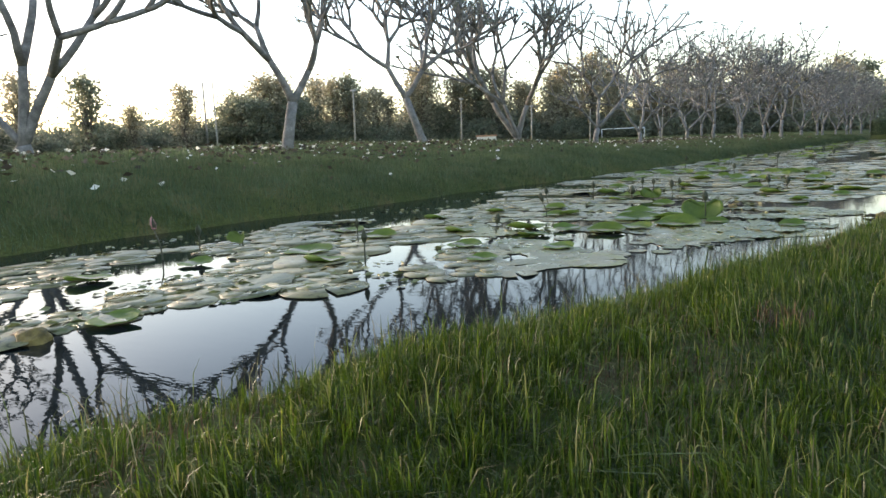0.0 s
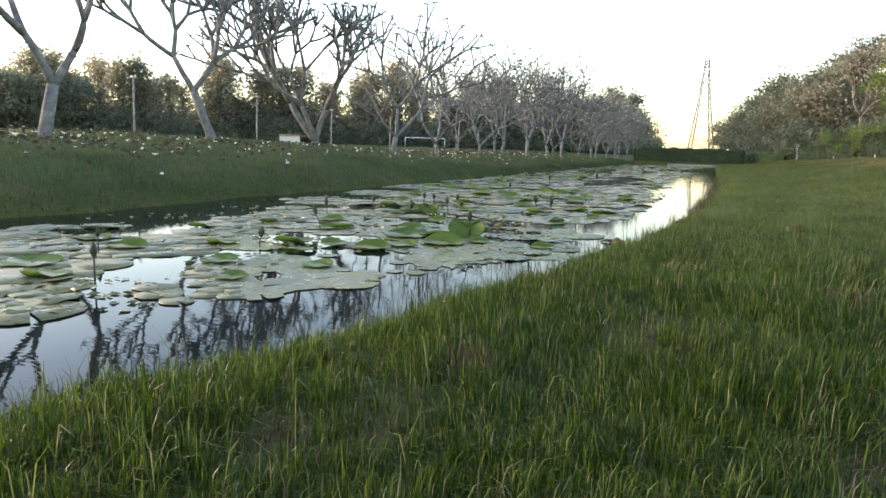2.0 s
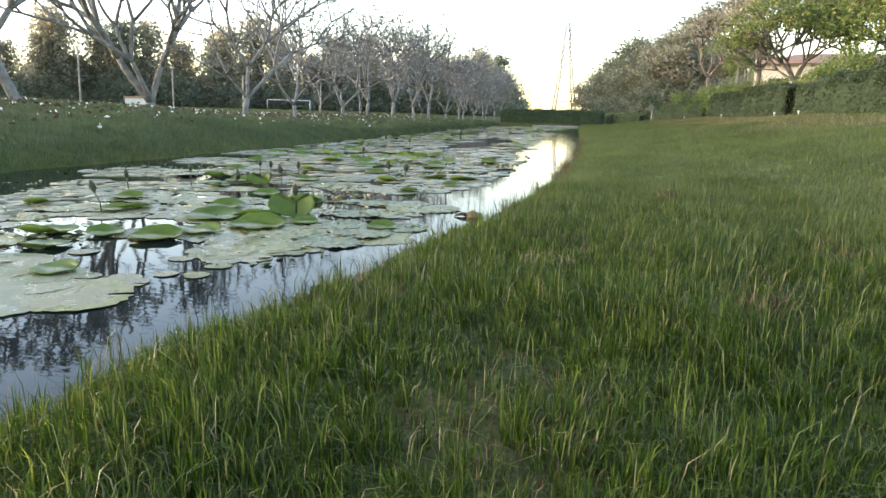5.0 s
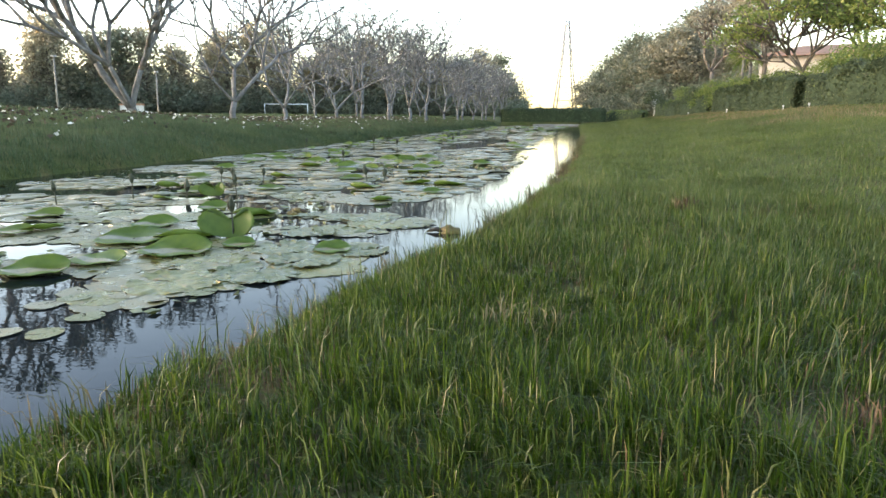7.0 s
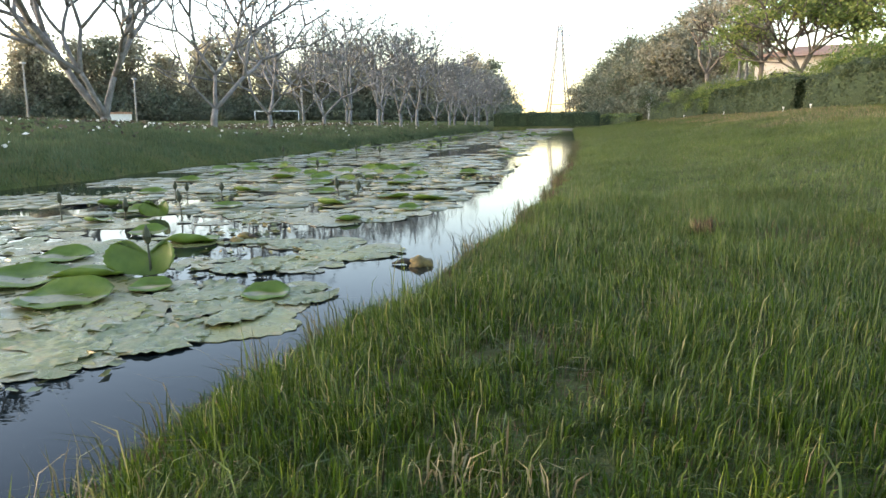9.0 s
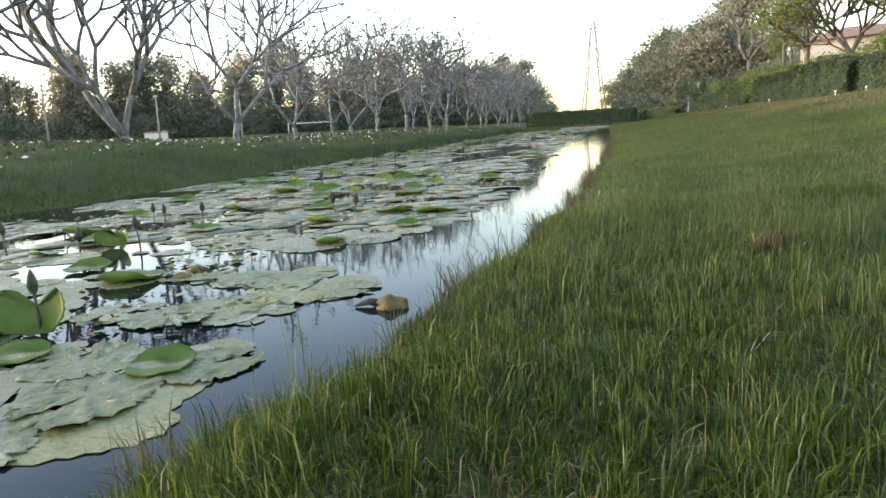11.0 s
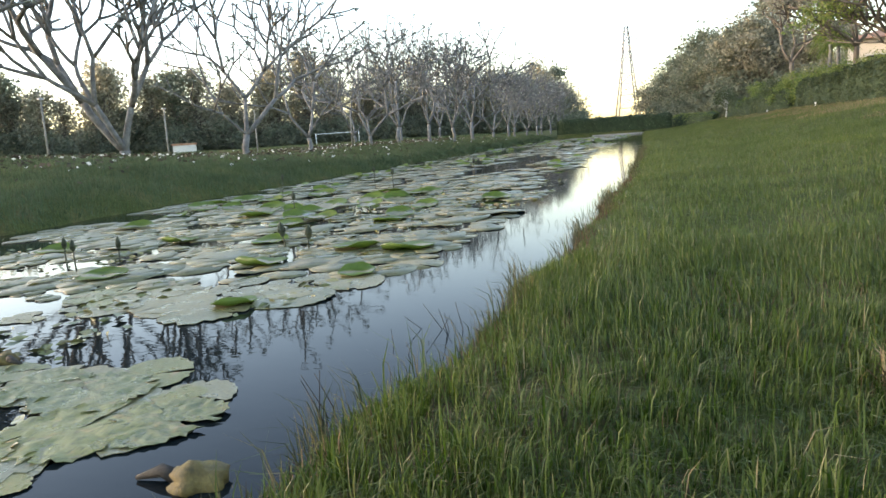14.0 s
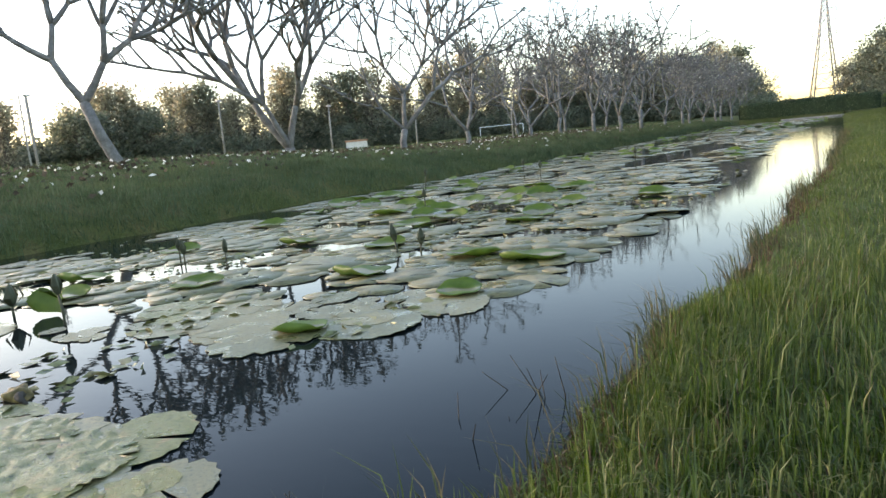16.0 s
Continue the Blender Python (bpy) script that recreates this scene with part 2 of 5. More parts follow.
# ---- mesh helpers ----
def fast_mesh(name, verts, tris, smooth=False):
    """A mesh from arrays of vertices and triangles."""
    me = bpy.data.meshes.new(name)
    verts, tris = np.ascontiguousarray(verts, np.float32), np.ascontiguousarray(tris, np.int32)
    me.vertices.add(len(verts))
    me.vertices.foreach_set("co", verts.ravel())
    me.loops.add(tris.size)
    me.loops.foreach_set("vertex_index", tris.ravel())
    me.polygons.add(len(tris))
    me.polygons.foreach_set("loop_start", np.arange(0, tris.size, 3, dtype=np.int32))
    if smooth:
        me.polygons.foreach_set("use_smooth", np.ones(len(tris), bool))
    me.update(calc_edges=True)
    return me


def part(name, data, material, parent=None, label=""):
    if isinstance(data, bmesh.types.BMesh):
        me = bpy.data.meshes.new(name)
        data.to_mesh(me)
        data.free()
        data = me
    if material and not data.materials:
        data.materials.append(material)
    ob = new(name, data)
    ob.parent = parent
    return tagged(ob, label)


def thing(name, label, category, m=None, group="", kind=""):
    ob = new(name)
    ob.empty_display_size = 0.2
    if m is not None:
        ob.matrix_world = m
    return tagged(ob, label, category, group, kind)


def tube_into(out, pts, radii, sides=7, cap=True):
    """Sweeps a round section along points, adding to out = (verts, tris)."""
    verts, tris = out
    pts = [Vector(p) for p in pts]
    base = len(verts)
    ref = Vector((0.31, 0.87, 0.22)).normalized()
    for i, (p, r) in enumerate(zip(pts, radii)):
        d = (pts[min(i + 1, len(pts) - 1)] - pts[max(i - 1, 0)]).normalized()
        u = d.cross(ref)
        u = (u if u.length > 1e-3 else d.orthogonal()).normalized()
        v = d.cross(u)
        for k in range(sides):
            a = 2 * math.pi * k / sides
            verts.append(p + (u * math.cos(a) + v * math.sin(a)) * r)
    for i in range(len(pts) - 1):
        for k in range(sides):
            a, bb = base + i * sides + k, base + i * sides + (k + 1) % sides
            tris.append((a, bb, a + sides))
            tris.append((bb, bb + sides, a + sides))
    if cap:
        for row, flip in ((0, True), (len(pts) - 1, False)):
            s = base + row * sides
            for k in range(1, sides - 1):
                tris.append((s, s + k + 1, s + k) if flip else (s, s + k, s + k + 1))


def tube(name, pts, radii, sides=8):
    out = ([], [])
    tube_into(out, pts, radii, sides)
    return fast_mesh(name, np.array([tuple(v) for v in out[0]]), np.array(out[1]), True)


def box_bm(size, at=(0, 0, 0), bevel=0.0):
    bm = bmesh.new()
    bmesh.ops.create_cube(bm, size=1, matrix=Matrix.Translation(at) @ Matrix.Diagonal((*size, 1)))
    if bevel:
        bmesh.ops.bevel(bm, geom=list(bm.edges), offset=bevel, segments=2, affect="EDGES")
    return bm


def blades_mesh(name, p, h, w, az, lean_dir, lean, seg=2):
    """Grass blades as tapering strips; all arguments are arrays over blades."""
    n = len(p)
    side = np.stack([np.cos(az), np.sin(az), np.zeros(n)], 1) * (w / 2)[:, None]
    ld = np.stack([np.cos(lean_dir), np.sin(lean_dir), np.zeros(n)], 1) * (lean * h)[:, None]
    up = np.zeros((n, 3))
    up[:, 2] = h * np.sqrt(np.maximum(1 - 0.55 * lean ** 2, 0.15))
    if seg == 1:
        v = np.stack([p - side, p + side, p + up + ld], 1)
        t = np.arange(n)[:, None] * 3 + np.array([[0, 1, 2]])
        return fast_mesh(name, v.reshape(-1, 3), t.reshape(-1, 3))
    m1 = p + up * 0.66 + ld * 0.34
    v = np.stack([p - side * 0.8, p + side * 0.8, m1 - side, m1 + side, p + up * (1 - 0.34 * lean)[:, None] + ld], 1)
    t = np.arange(n)[:, None, None] * 5 + np.array([[[0, 1, 2], [1, 3, 2], [2, 3, 4]]])
    return fast_mesh(name, v.reshape(-1, 3), t.reshape(-1, 3))


def leaf_cards(rng, centres, size, spread, flat=0.0, aspect=0.5):
    """Leaves as bent kites round the given centres: arrays of vertices and triangles."""
    n = len(centres)
    c = centres + rng.normal(0, 1, (n, 3)) * np.array(spread)
    d = rng.normal(0, 1, (n, 3))
    d[:, 2] *= 1 - flat
    d /= np.linalg.norm(d, axis=1)[:, None] + 1e-9
    r = rng.normal(0, 1, (n, 3))
    s = np.cross(d, r)
    s /= np.linalg.norm(s, axis=1)[:, None] + 1e-9
    L = (size * rng.uniform(0.6, 1.4, n))[:, None]
    k = np.cross(d, s)
    v = np.stack([c - d * L * 0.5, c + s * L * aspect * 0.5 + k * L * 0.1, c + d * L * 0.5, c - s * L * aspect * 0.5 + k * L * 0.1], 1)
    t = np.arange(n)[:, None, None] * 4 + np.array([[[0, 1, 2], [0, 2, 3]]])
    return v.reshape(-1, 3), t.reshape(-1, 3)


# ---- ground and water ----
EDGE_Y = [-40, -2, 0, 1, 2.4, 4.1, 5, 7, 8, 10, 12, 16, 22, 36, 60, 92, 200]
EDGE_X = [-3.1, -2.95, -2.75, -2.55, -2.15, -1.56, -1.35, -1.02, -0.86, -0.50, -0.2, -0.05, 0.25, 0.4, 0.2, -0.2, -0.2]
FAR_X = -10.2
END_Y = 92.0


def edge_near(y):
    return np.interp(y, EDGE_Y, EDGE_X) + 0.06 * np.sin(y * 2.3) + 0.05 * np.sin(y * 5.1 + 1) + 0.04 * np.sin(y * 0.9)


def edge_far(y):
    return FAR_X + 0.12 * np.sin(y * 0.8) + 0.08 * np.sin(y * 2.1 + 2)


def ground_z(x, y):
    x, y = np.asarray(x, float), np.asarray(y, float)
    d1 = x - edge_near(y)
    d2 = edge_far(y) - x
    near = (0.25 - 0.06 * np.clip((y - 6) / 3, 0, 1)) * (1 - np.exp(-np.maximum(d1, 0) / 0.20)) + 0.15 * np.logaddexp(0, (x - 2.2) / 0.5) * 0.5 - 0.15 * np.logaddexp(0, (x - 12.3) / 0.5) * 0.5
    rise = 0.48 * np.clip((37 - y) / 13, 0, 1) * np.clip((y + 40) / 20, 0, 1)
    far = rise * (1 - np.exp(-np.maximum(d2, 0) / 4.5)) + 0.28 * (1 - np.exp(-np.maximum(d2, 0) / 0.35)) + 0.85 * (1 - np.exp(-np.maximum(d2, 0) / 5.5)) + 0.004 * np.maximum(d2 - 10, 0) * (d2 < 130) + 0.48 * (d2 >= 130)
    rough = 0.02 * np.sin(x * 3.1 + y * 1.7) * np.sin(y * 2.3 - x) + 0.05 * np.sin(x * 0.37 + 1) * np.sin(y * 0.29)
    z = np.where(d1 > 0, near + rough * np.clip(d1, 0, 1), np.where(d2 > 0, far + rough * np.clip(d2, 0, 1) * 1.5, 0))
    bed = -0.7 * (1 - np.exp(-np.maximum(np.minimum(-d1, -d2), 0) / 0.6))
    z = np.where((d1 <= 0) & (d2 <= 0), bed, z)
    dam = 0.45 * (1 - np.exp(-np.maximum(y - END_Y, 0) / 0.5))
    return np.where((d1 <= 0) & (d2 <= 0) & (y > END_Y), np.maximum(dam, 0), z)


def spaced(stops):
    out = []
    for (a, s), (bb, _) in zip(stops, stops[1:]):
        out += list(np.arange(a, bb, s))
    return np.array(out + [stops[-1][0]])


gx = spaced([(-1500, 120), (-300, 20), (-140, 4), (-40, 1.0), (-22, 0.4), (-11.2, 0.1), (-9.8, 0.6), (-3.2, 0.1), (2, 0.25), (6, 0.6), (20, 4), (60, 20), (300, 120), (1500, 1)])
gy = spaced([(-1500, 120), (-300, 30), (-60, 6), (-6, 0.5), (0, 0.25), (20, 0.5), (40, 1.0), (90, 0.25), (95, 2), (130, 10), (300, 120), (1500, 1)])
X, Y = np.meshgrid(gx, gy)
V = np.stack([X, Y, ground_z(X, Y)], 2).reshape(-1, 3)
nx, ny = len(gx), len(gy)
i = (np.arange(ny - 1)[:, None] * nx + np.arange(nx - 1)[None]).ravel()
T = np.concatenate([np.stack([i, i + 1, i + nx + 1], 1), np.stack([i, i + nx + 1, i + nx], 1)])
tagged(part("ground", fast_mesh("ground", V, T, True), M_GROUND), "grassy lawn banks sloping gently to a canal", "lawn", kind="structure")
wv = np.array([(-11.5, -60, 0), (1.0, -60, 0), (1.0, END_Y + 0.3, 0), (-11.5, END_Y + 0.3, 0)])
tagged(part("water", fast_mesh("water", wv, np.array([(0, 1, 2), (0, 2, 3)])), M_WATER), "still dark canal water mirroring sky and trees", "water", kind="structure")


# ---- grass ----
def scatter(rng, x0, x1, y0, y1, n):
    return rng.uniform(x0, x1, n), rng.uniform(y0, y1, n)


def path_gap(x, y):
    """Distance from the trodden line along the bank."""
    return np.abs(x - np.interp(y, [p[1][1] for p in PATH], [p[1][0] for p in PATH])) + np.maximum(0, y - 9.9) + np.maximum(0, -0.6 - y)


def swirl(x, y):
    """The way in which the grass lies, in radians."""
    return 2.6 * np.sin(x * 1.9 + 1.3 * np.sin(y * 1.4)) + 2.2 * np.sin(y * 1.6 + 1.1 * np.sin(x * 2.3 + 1))


def lawn(name, label, rng, x, y, hmin, hmax, wmin, wmax, mat, seg, lean=0.5, outward=None, tall=1.0):
    n = len(x)
    z = ground_z(x, y)
    q = np.sin(x * 9.1 + 3 * np.sin(y * 4.7)) * np.sin(y * 8.3 + 2.5 * np.sin(x * 5.0)) * 0.5 + np.sin(x * 2.3 + y * 1.1) * np.sin(y * 1.7 - x) * 0.5
    h = (hmin + (hmax - hmin) * rng.random(n) ** 1.35) * (0.85 + 0.4 * q) * tall
    g = path_gap(x, y)
    h = np.minimum(h, 0.18 + 0.5 * np.maximum(0, g - 0.12))
    tilt = np.abs(rng.normal(lean * 0.5, lean * 0.75, n)).clip(0, 1.25)
    w = rng.uniform(wmin, wmax, n)
    way = swirl(x, y) + rng.normal(0, 1.1, n) if outward is None else np.where(rng.random(n) < 0.7, outward, swirl(x, y)) + rng.normal(0, 0.5, n)
    me = blades_mesh(name, np.stack([x, y, z - 0.01], 1), h, w, way + 1.57 + rng.normal(0, 0.8, n), way, tilt, seg)
    return tagged(part(name, me, mat), label, "grass", kind="stuff")


rng = np.random.default_rng(5)


def worn(x, y):
    """Patches where the turf is thin and the dry thatch shows."""
    return np.sin(x * 2.9 + 1.1) * np.sin(y * 1.9 + 0.4) + 0.6 * np.sin(x * 7.3 + np.sin(y * 3)) * np.sin(y * 6.1) + 0.4 * np.sin(x * 15 + 2 * np.sin(y * 5)) * np.sin(y * 13)


BLADES = 17      # to a tuft
cx, cy = scatter(rng, -3.0, 3.0, -0.7, 14, 47000)
k = (cx > edge_near(cy) - 0.02) & (rng.random(len(cx)) < np.interp(worn(cx, cy), [0.2, 0.6, 1.1], [1.0, 0.6, 0.25]))
cx, cy = cx[k], cy[k]
tall = np.repeat(rng.uniform(0.6, 1.25, len(cx)), BLADES)
# The pale share grows with distance, so the painted sheen does too.
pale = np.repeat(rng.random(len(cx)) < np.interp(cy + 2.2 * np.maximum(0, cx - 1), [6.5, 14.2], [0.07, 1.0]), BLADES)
a, q = rng.uniform(0, 6.28, len(tall)), 0.042 * np.sqrt(rng.random(len(tall)))
x, y = np.repeat(cx, BLADES) + np.cos(a) * q, np.repeat(cy, BLADES) + np.sin(a) * q
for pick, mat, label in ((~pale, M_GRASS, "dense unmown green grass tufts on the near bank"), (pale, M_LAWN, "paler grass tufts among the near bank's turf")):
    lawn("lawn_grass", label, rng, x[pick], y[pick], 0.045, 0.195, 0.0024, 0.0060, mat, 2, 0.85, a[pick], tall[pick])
x, y = scatter(rng, -2.6, 3.0, -0.7, 14, 3400)
k = x > edge_near(y) + 0.05
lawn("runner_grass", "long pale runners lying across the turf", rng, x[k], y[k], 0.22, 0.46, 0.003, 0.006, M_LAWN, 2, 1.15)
x, y = scatter(rng, -2.8, 3.0, -0.7, 14, 105000)
k = (x > edge_near(y) + 0.02) & (rng.random(len(x)) < np.interp(worn(x, y), [-0.6, 0.3, 0.8], [0.12, 0.35, 1.0]))
lawn("thatch", "flattened brown thatch showing between the grass", rng, x[k], y[k], 0.04, 0.13, 0.002, 0.006, M_DEADLEAF, 2, 1.25)
x, y = scatter(rng, -1.6, 9.0, -1, 30, 330000)
k = (x > edge_near(y)) & ((x > 2.8) | (y > 13.5)) & (x < 2.5 + 0.32 * y)
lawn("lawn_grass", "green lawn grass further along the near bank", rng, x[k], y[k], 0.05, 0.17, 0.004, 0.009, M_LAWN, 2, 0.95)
x, y = scatter(rng, -3.6, 12, -8, 28, 120000)
k = (x > edge_near(y)) & ((y < -0.5) | (x > np.where(y < 0, 2.9, 2.4 + 0.31 * y)))
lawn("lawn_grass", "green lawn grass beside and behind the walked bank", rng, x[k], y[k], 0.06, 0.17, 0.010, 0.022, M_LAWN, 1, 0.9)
x, y = scatter(rng, -2.6, 14, 28, 92, 230000)
k = (x > edge_near(y))
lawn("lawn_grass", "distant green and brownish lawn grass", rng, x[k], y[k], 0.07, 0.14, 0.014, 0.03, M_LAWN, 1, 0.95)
x, y = scatter(rng, -20, -10, 0, 34, 150000)
k = (x < edge_far(y)) & (rng.random(len(x)) < np.where(x > -14, 1.0, 0.45))
lawn("bank_grass", "dark green grass on the far bank", rng, x[k], y[k], 0.08, 0.24, 0.010, 0.022, M_GRASS_FAR, 1)
x, y = scatter(rng, -16, -10, 34, 88, 70000)
k = (x < edge_far(y))
lawn("bank_grass", "dark green grass along the far bank edge", rng, x[k], y[k], 0.10, 0.25, 0.02, 0.04, M_GRASS_FAR, 1)
x, y = scatter(rng, -75, -19, 12, 118, 70000)
k = (x > -0.62 * y - 12) & (x < -18.5)
lawn("field_grass", "brownish grass of the field beyond the trees", rng, x[k], y[k], 0.12, 0.32, 0.03, 0.07, M_GRASS_FAR, 1)
x, y = scatter(rng, 6.5, 12.3, 26, 84, 26000)
k = (x > 6.5 + 2.5 * np.sin(y * 0.31) ** 2) & (x < 11.6 - 0.05 * np.maximum(0, y - 45))
lawn("dry_lawn_grass", "withered brown lawn strip before the hedges", rng, x[k], y[k], 0.10, 0.22, 0.012, 0.03, M_DRY, 1)


# ---- plumeria trees ----
def grow(rng, out, tips, p, d, r, length, level, top):
    """One curved limb and, past its end, the limbs that fork from it."""
    pts, rad = [p], [r]
    n = 4
    bend = Vector((rng.normal(0, 0.12), rng.normal(0, 0.12), 0.03 + 0.03 * level))
    for s in range(n):
        d = (d + bend * (0.9 / n) * 1.6 + Vector((rng.normal(0, 0.06), rng.normal(0, 0.06), 0))).normalized()
        p = p + d * (length / n)
        pts.append(p)
        rad.append(r * (1 - 0.24 * (s + 1) / n))
    tube_into(out, pts, rad, 7 if level < 3 else 5, cap=True)
    if level >= top:
        tips.append((p, d))
        return
    kids = 2 if rng.random() < (0.58 if top < 6 else 0.64) else 3
    turn0 = rng.uniform(0, 6.28)
    for j in range(kids):
        a = turn0 + 6.28 * j / kids + rng.normal(0, 0.3)
        side = d.orthogonal().normalized()
        side.rotate(Matrix.Rotation(a, 3, d))
        spread = rng.uniform(0.5, 0.95) if top < 6 else rng.uniform(0.35, 0.8)
        nd = (d + side * spread).normalized()
        if nd.z < -0.05:
            nd.z = 0.08
        grow(rng, out, tips, p - d * r * 0.4, nd.normalized(), r * rng.uniform(0.75, 0.86), length * (rng.uniform(0.76, 1.0) if top < 6 else rng.uniform(0.72, 0.9)), level + 1, top)


def plumeria(seed, m, limbs, trunk_h, r0, top, leaf_share, flower_share, label, lean=(0, 0), bark=None):
    """limbs: first forks as (azimuth degrees, tilt from upright, radius share, length)."""
    rng = np.random.default_rng(seed)
    ob = thing("plumeria_tree", label, "tree", m, "row of plumeria trees")
    out, tips = ([], []), []
    p0 = Vector((0, 0, -0.12))
    p1 = Vector((lean[0], lean[1], trunk_h))
    midp = (p0 + p1) / 2 + Vector((rng.normal(0, 0.05), rng.normal(0, 0.05), 0))
    if trunk_h > 0.25:
        tube_into(out, [p0, p0.lerp(midp, 0.3), midp, p1], [r0 * 1.45, r0 * 1.1, r0, r0 * 0.92], 9)
    for az, tilt, share, length in limbs:
        length *= 1.13 if top < 6 else 1.0
        a, t = radians(az), radians(tilt)
        d = Vector((math.sin(t) * math.sin(a), math.sin(t) * math.cos(a), math.cos(t)))
        grow(rng, out, tips, p1 - d * r0 * 0.5, d, r0 * share, length, 1, top)
    part("trunk", fast_mesh("trunk", np.array([tuple(v) for v in out[0]]), np.array(out[1]), True), bark or M_BARK, ob, "grey bark, forking limbs")
    lv, ltr, fv, ft = [], [], [], []
    for p, d in tips:
        u = rng.random()
        if u < leaf_share:
            for j in range(rng.integers(4, 11)):
                a = rng.uniform(0, 6.28)
                o = Vector((math.cos(a), math.sin(a), rng.uniform(-0.35, 0.7))).normalized()
                L, W = rng.uniform(0.18, 0.34), rng.uniform(0.045, 0.08)
                s = o.cross(Vector((0, 0, 1))).normalized() * W
                q = len(lv)
                lv += [p, p + o * L * 0.5 + s + Vector((0, 0, 0.01)), p + o * L - Vector((0, 0, 0.04)), p + o * L * 0.5 - s + Vector((0, 0, 0.01))]
                ltr += [(q, q + 1, q + 2), (q, q + 2, q + 3)]
        if rng.random() < flower_share:
            for j in range(rng.integers(4, 9)):
                c = p + Vector(rng.normal(0, 0.07, 3)) + Vector((0, 0, 0.06))
                tilt = Matrix.Rotation(rng.uniform(-0.9, 0.9), 3, "X") @ Matrix.Rotation(rng.uniform(-0.9, 0.9), 3, "Y")
                q = len(fv)
                fv.append(c)
                for g in range(5):
                    a = 6.28 * g / 5
                    for da, rr, zz in ((-0.36, 0.042, 0.015), (0.0, 0.055, 0.02), (0.36, 0.042, 0.012)):
                        fv.append(c + tilt @ Vector((math.cos(a + da) * rr, math.sin(a + da) * rr, zz)))
                    k = q + 1 + g * 3
                    ft += [(q, k, k + 1), (q, k + 1, k + 2)]
    if lv:
        part("crown", fast_mesh("crown", np.array([tuple(v) for v in lv]), np.array(ltr)), M_PLUM_LEAF, ob, "sparse long leaves at the branch tips")["kind"] = "stuff"
    if fv:
        part("blossom", fast_mesh("blossom", np.array([tuple(v) for v in fv]), np.array(ft)), M_FLOWER, ob, "white flower clusters")["kind"] = "stuff"
    return ob


def on_ground(x, y, turn=0.0, s=1.0, sink=0.0):
    return pose(x, y, float(ground_z(x, y)) - sink, 0, 0, turn) @ Matrix.Scale(s, 4)


BARE = "nearly leafless grey plumeria tree on the far bank"
BLOOM = "grey plumeria tree with sparse leaves and white blossom"
plumeria(1, on_ground(-20.6, 7.0), [(15, 9, 0.72, 2.3), (25, 27, 0.75, 2.3), (230, 38, 0.5, 1.7)], 0.3, 0.21, 6, 0.35, 0.03, BARE, (0.05, 0))
plumeria(2, on_ground(-18.3, 14.2), [(222, 22, 0.75, 1.7), (42, 30, 0.72, 1.35)], 1.6, 0.185, 6, 0.5, 0.04, BARE, (0.2, 0.25))
plumeria(3, on_ground(-19.6, 23.0, 0, 1.05), [(216, 27, 0.76, 1.6), (34, 30, 0.76, 1.5)], 1.9, 0.165, 6, 0.6, 0.05, BARE, (-0.45, -0.55))
plumeria(4, on_ground(-19.5, 30.7, 0, 1.12), [(232, 38, 0.8, 2.3), (40, 7, 0.68, 1.8), (200, 24, 0.55, 2.0)], 0.3, 0.20, 6, 0.6, 0.05, BARE)
p5 = plumeria(5, on_ground(-17.9, 36.8, 0, 1.12), [(330, 8, 0.72, 1.5), (55, 40, 0.75, 1.9), (200, 50, 0.45, 1.4)], 0.9, 0.145, 5, 0.9, 0.15, BARE, (0.05, 0.1))
p6 = plumeria(6, on_ground(-17.8, 43.0), [(20, 24, 0.72, 1.7), (210, 35, 0.68, 1.6), (120, 40, 0.5, 1.4)], 0.7, 0.13, 5, 0.9, 0.35, BLOOM, (0, 0), M_BARK_PALE)
p7 = plumeria(7, on_ground(-17.1, 50.2), [(240, 18, 0.72, 1.6), (60, 44, 0.74, 1.7), (330, 35, 0.5, 1.4)], 0.6, 0.125, 5, 0.95, 0.6, BLOOM, (0, 0), M_BARK_PALE)
p8 = plumeria(8, on_ground(-15.5, 51.4), [(30, 22, 0.72, 1.6), (170, 30, 0.7, 1.6), (280, 38, 0.6, 1.5)], 1.1, 0.12, 5, 0.95, 0.65, BLOOM, (0, 0), M_BARK_PALE)
p9 = plumeria(9, on_ground(-14.9, 56.2), [(80, 25, 0.72, 1.6), (200, 30, 0.7, 1.6), (320, 30, 0.6, 1.5)], 1.4, 0.125, 5, 0.95, 0.65, BLOOM, (0, 0), M_BARK_PALE)
row = [(-14.2, 60.0, p8, 140, 1.05), (-13.7, 64.2, p9, 60, 1.1), (-13.6, 71.8, p7, 220, 1.0), (-13.2, 80.5, p8, 290, 0.98), (-13.0, 76, p9, 170, 0.95),
       (-12.8, 86, p6, 100, 0.95), (-12.6, 92, p8, 20, 0.95), (-12.5, 103, p9, 250, 0.95), (-13, 98, p7, 80, 0.95), (-12.5, 112, p8, 200, 0.95),
       (-24, 63, p6, 30, 1.0), (-23, 72, p9, 130, 1.0), (-22, 82, p8, 310, 1.05), (-21, 92, p7, 10, 1.05)]
for x, y, src, turn, s in row:
    copy_thing(src, on_ground(x, y, turn, s))


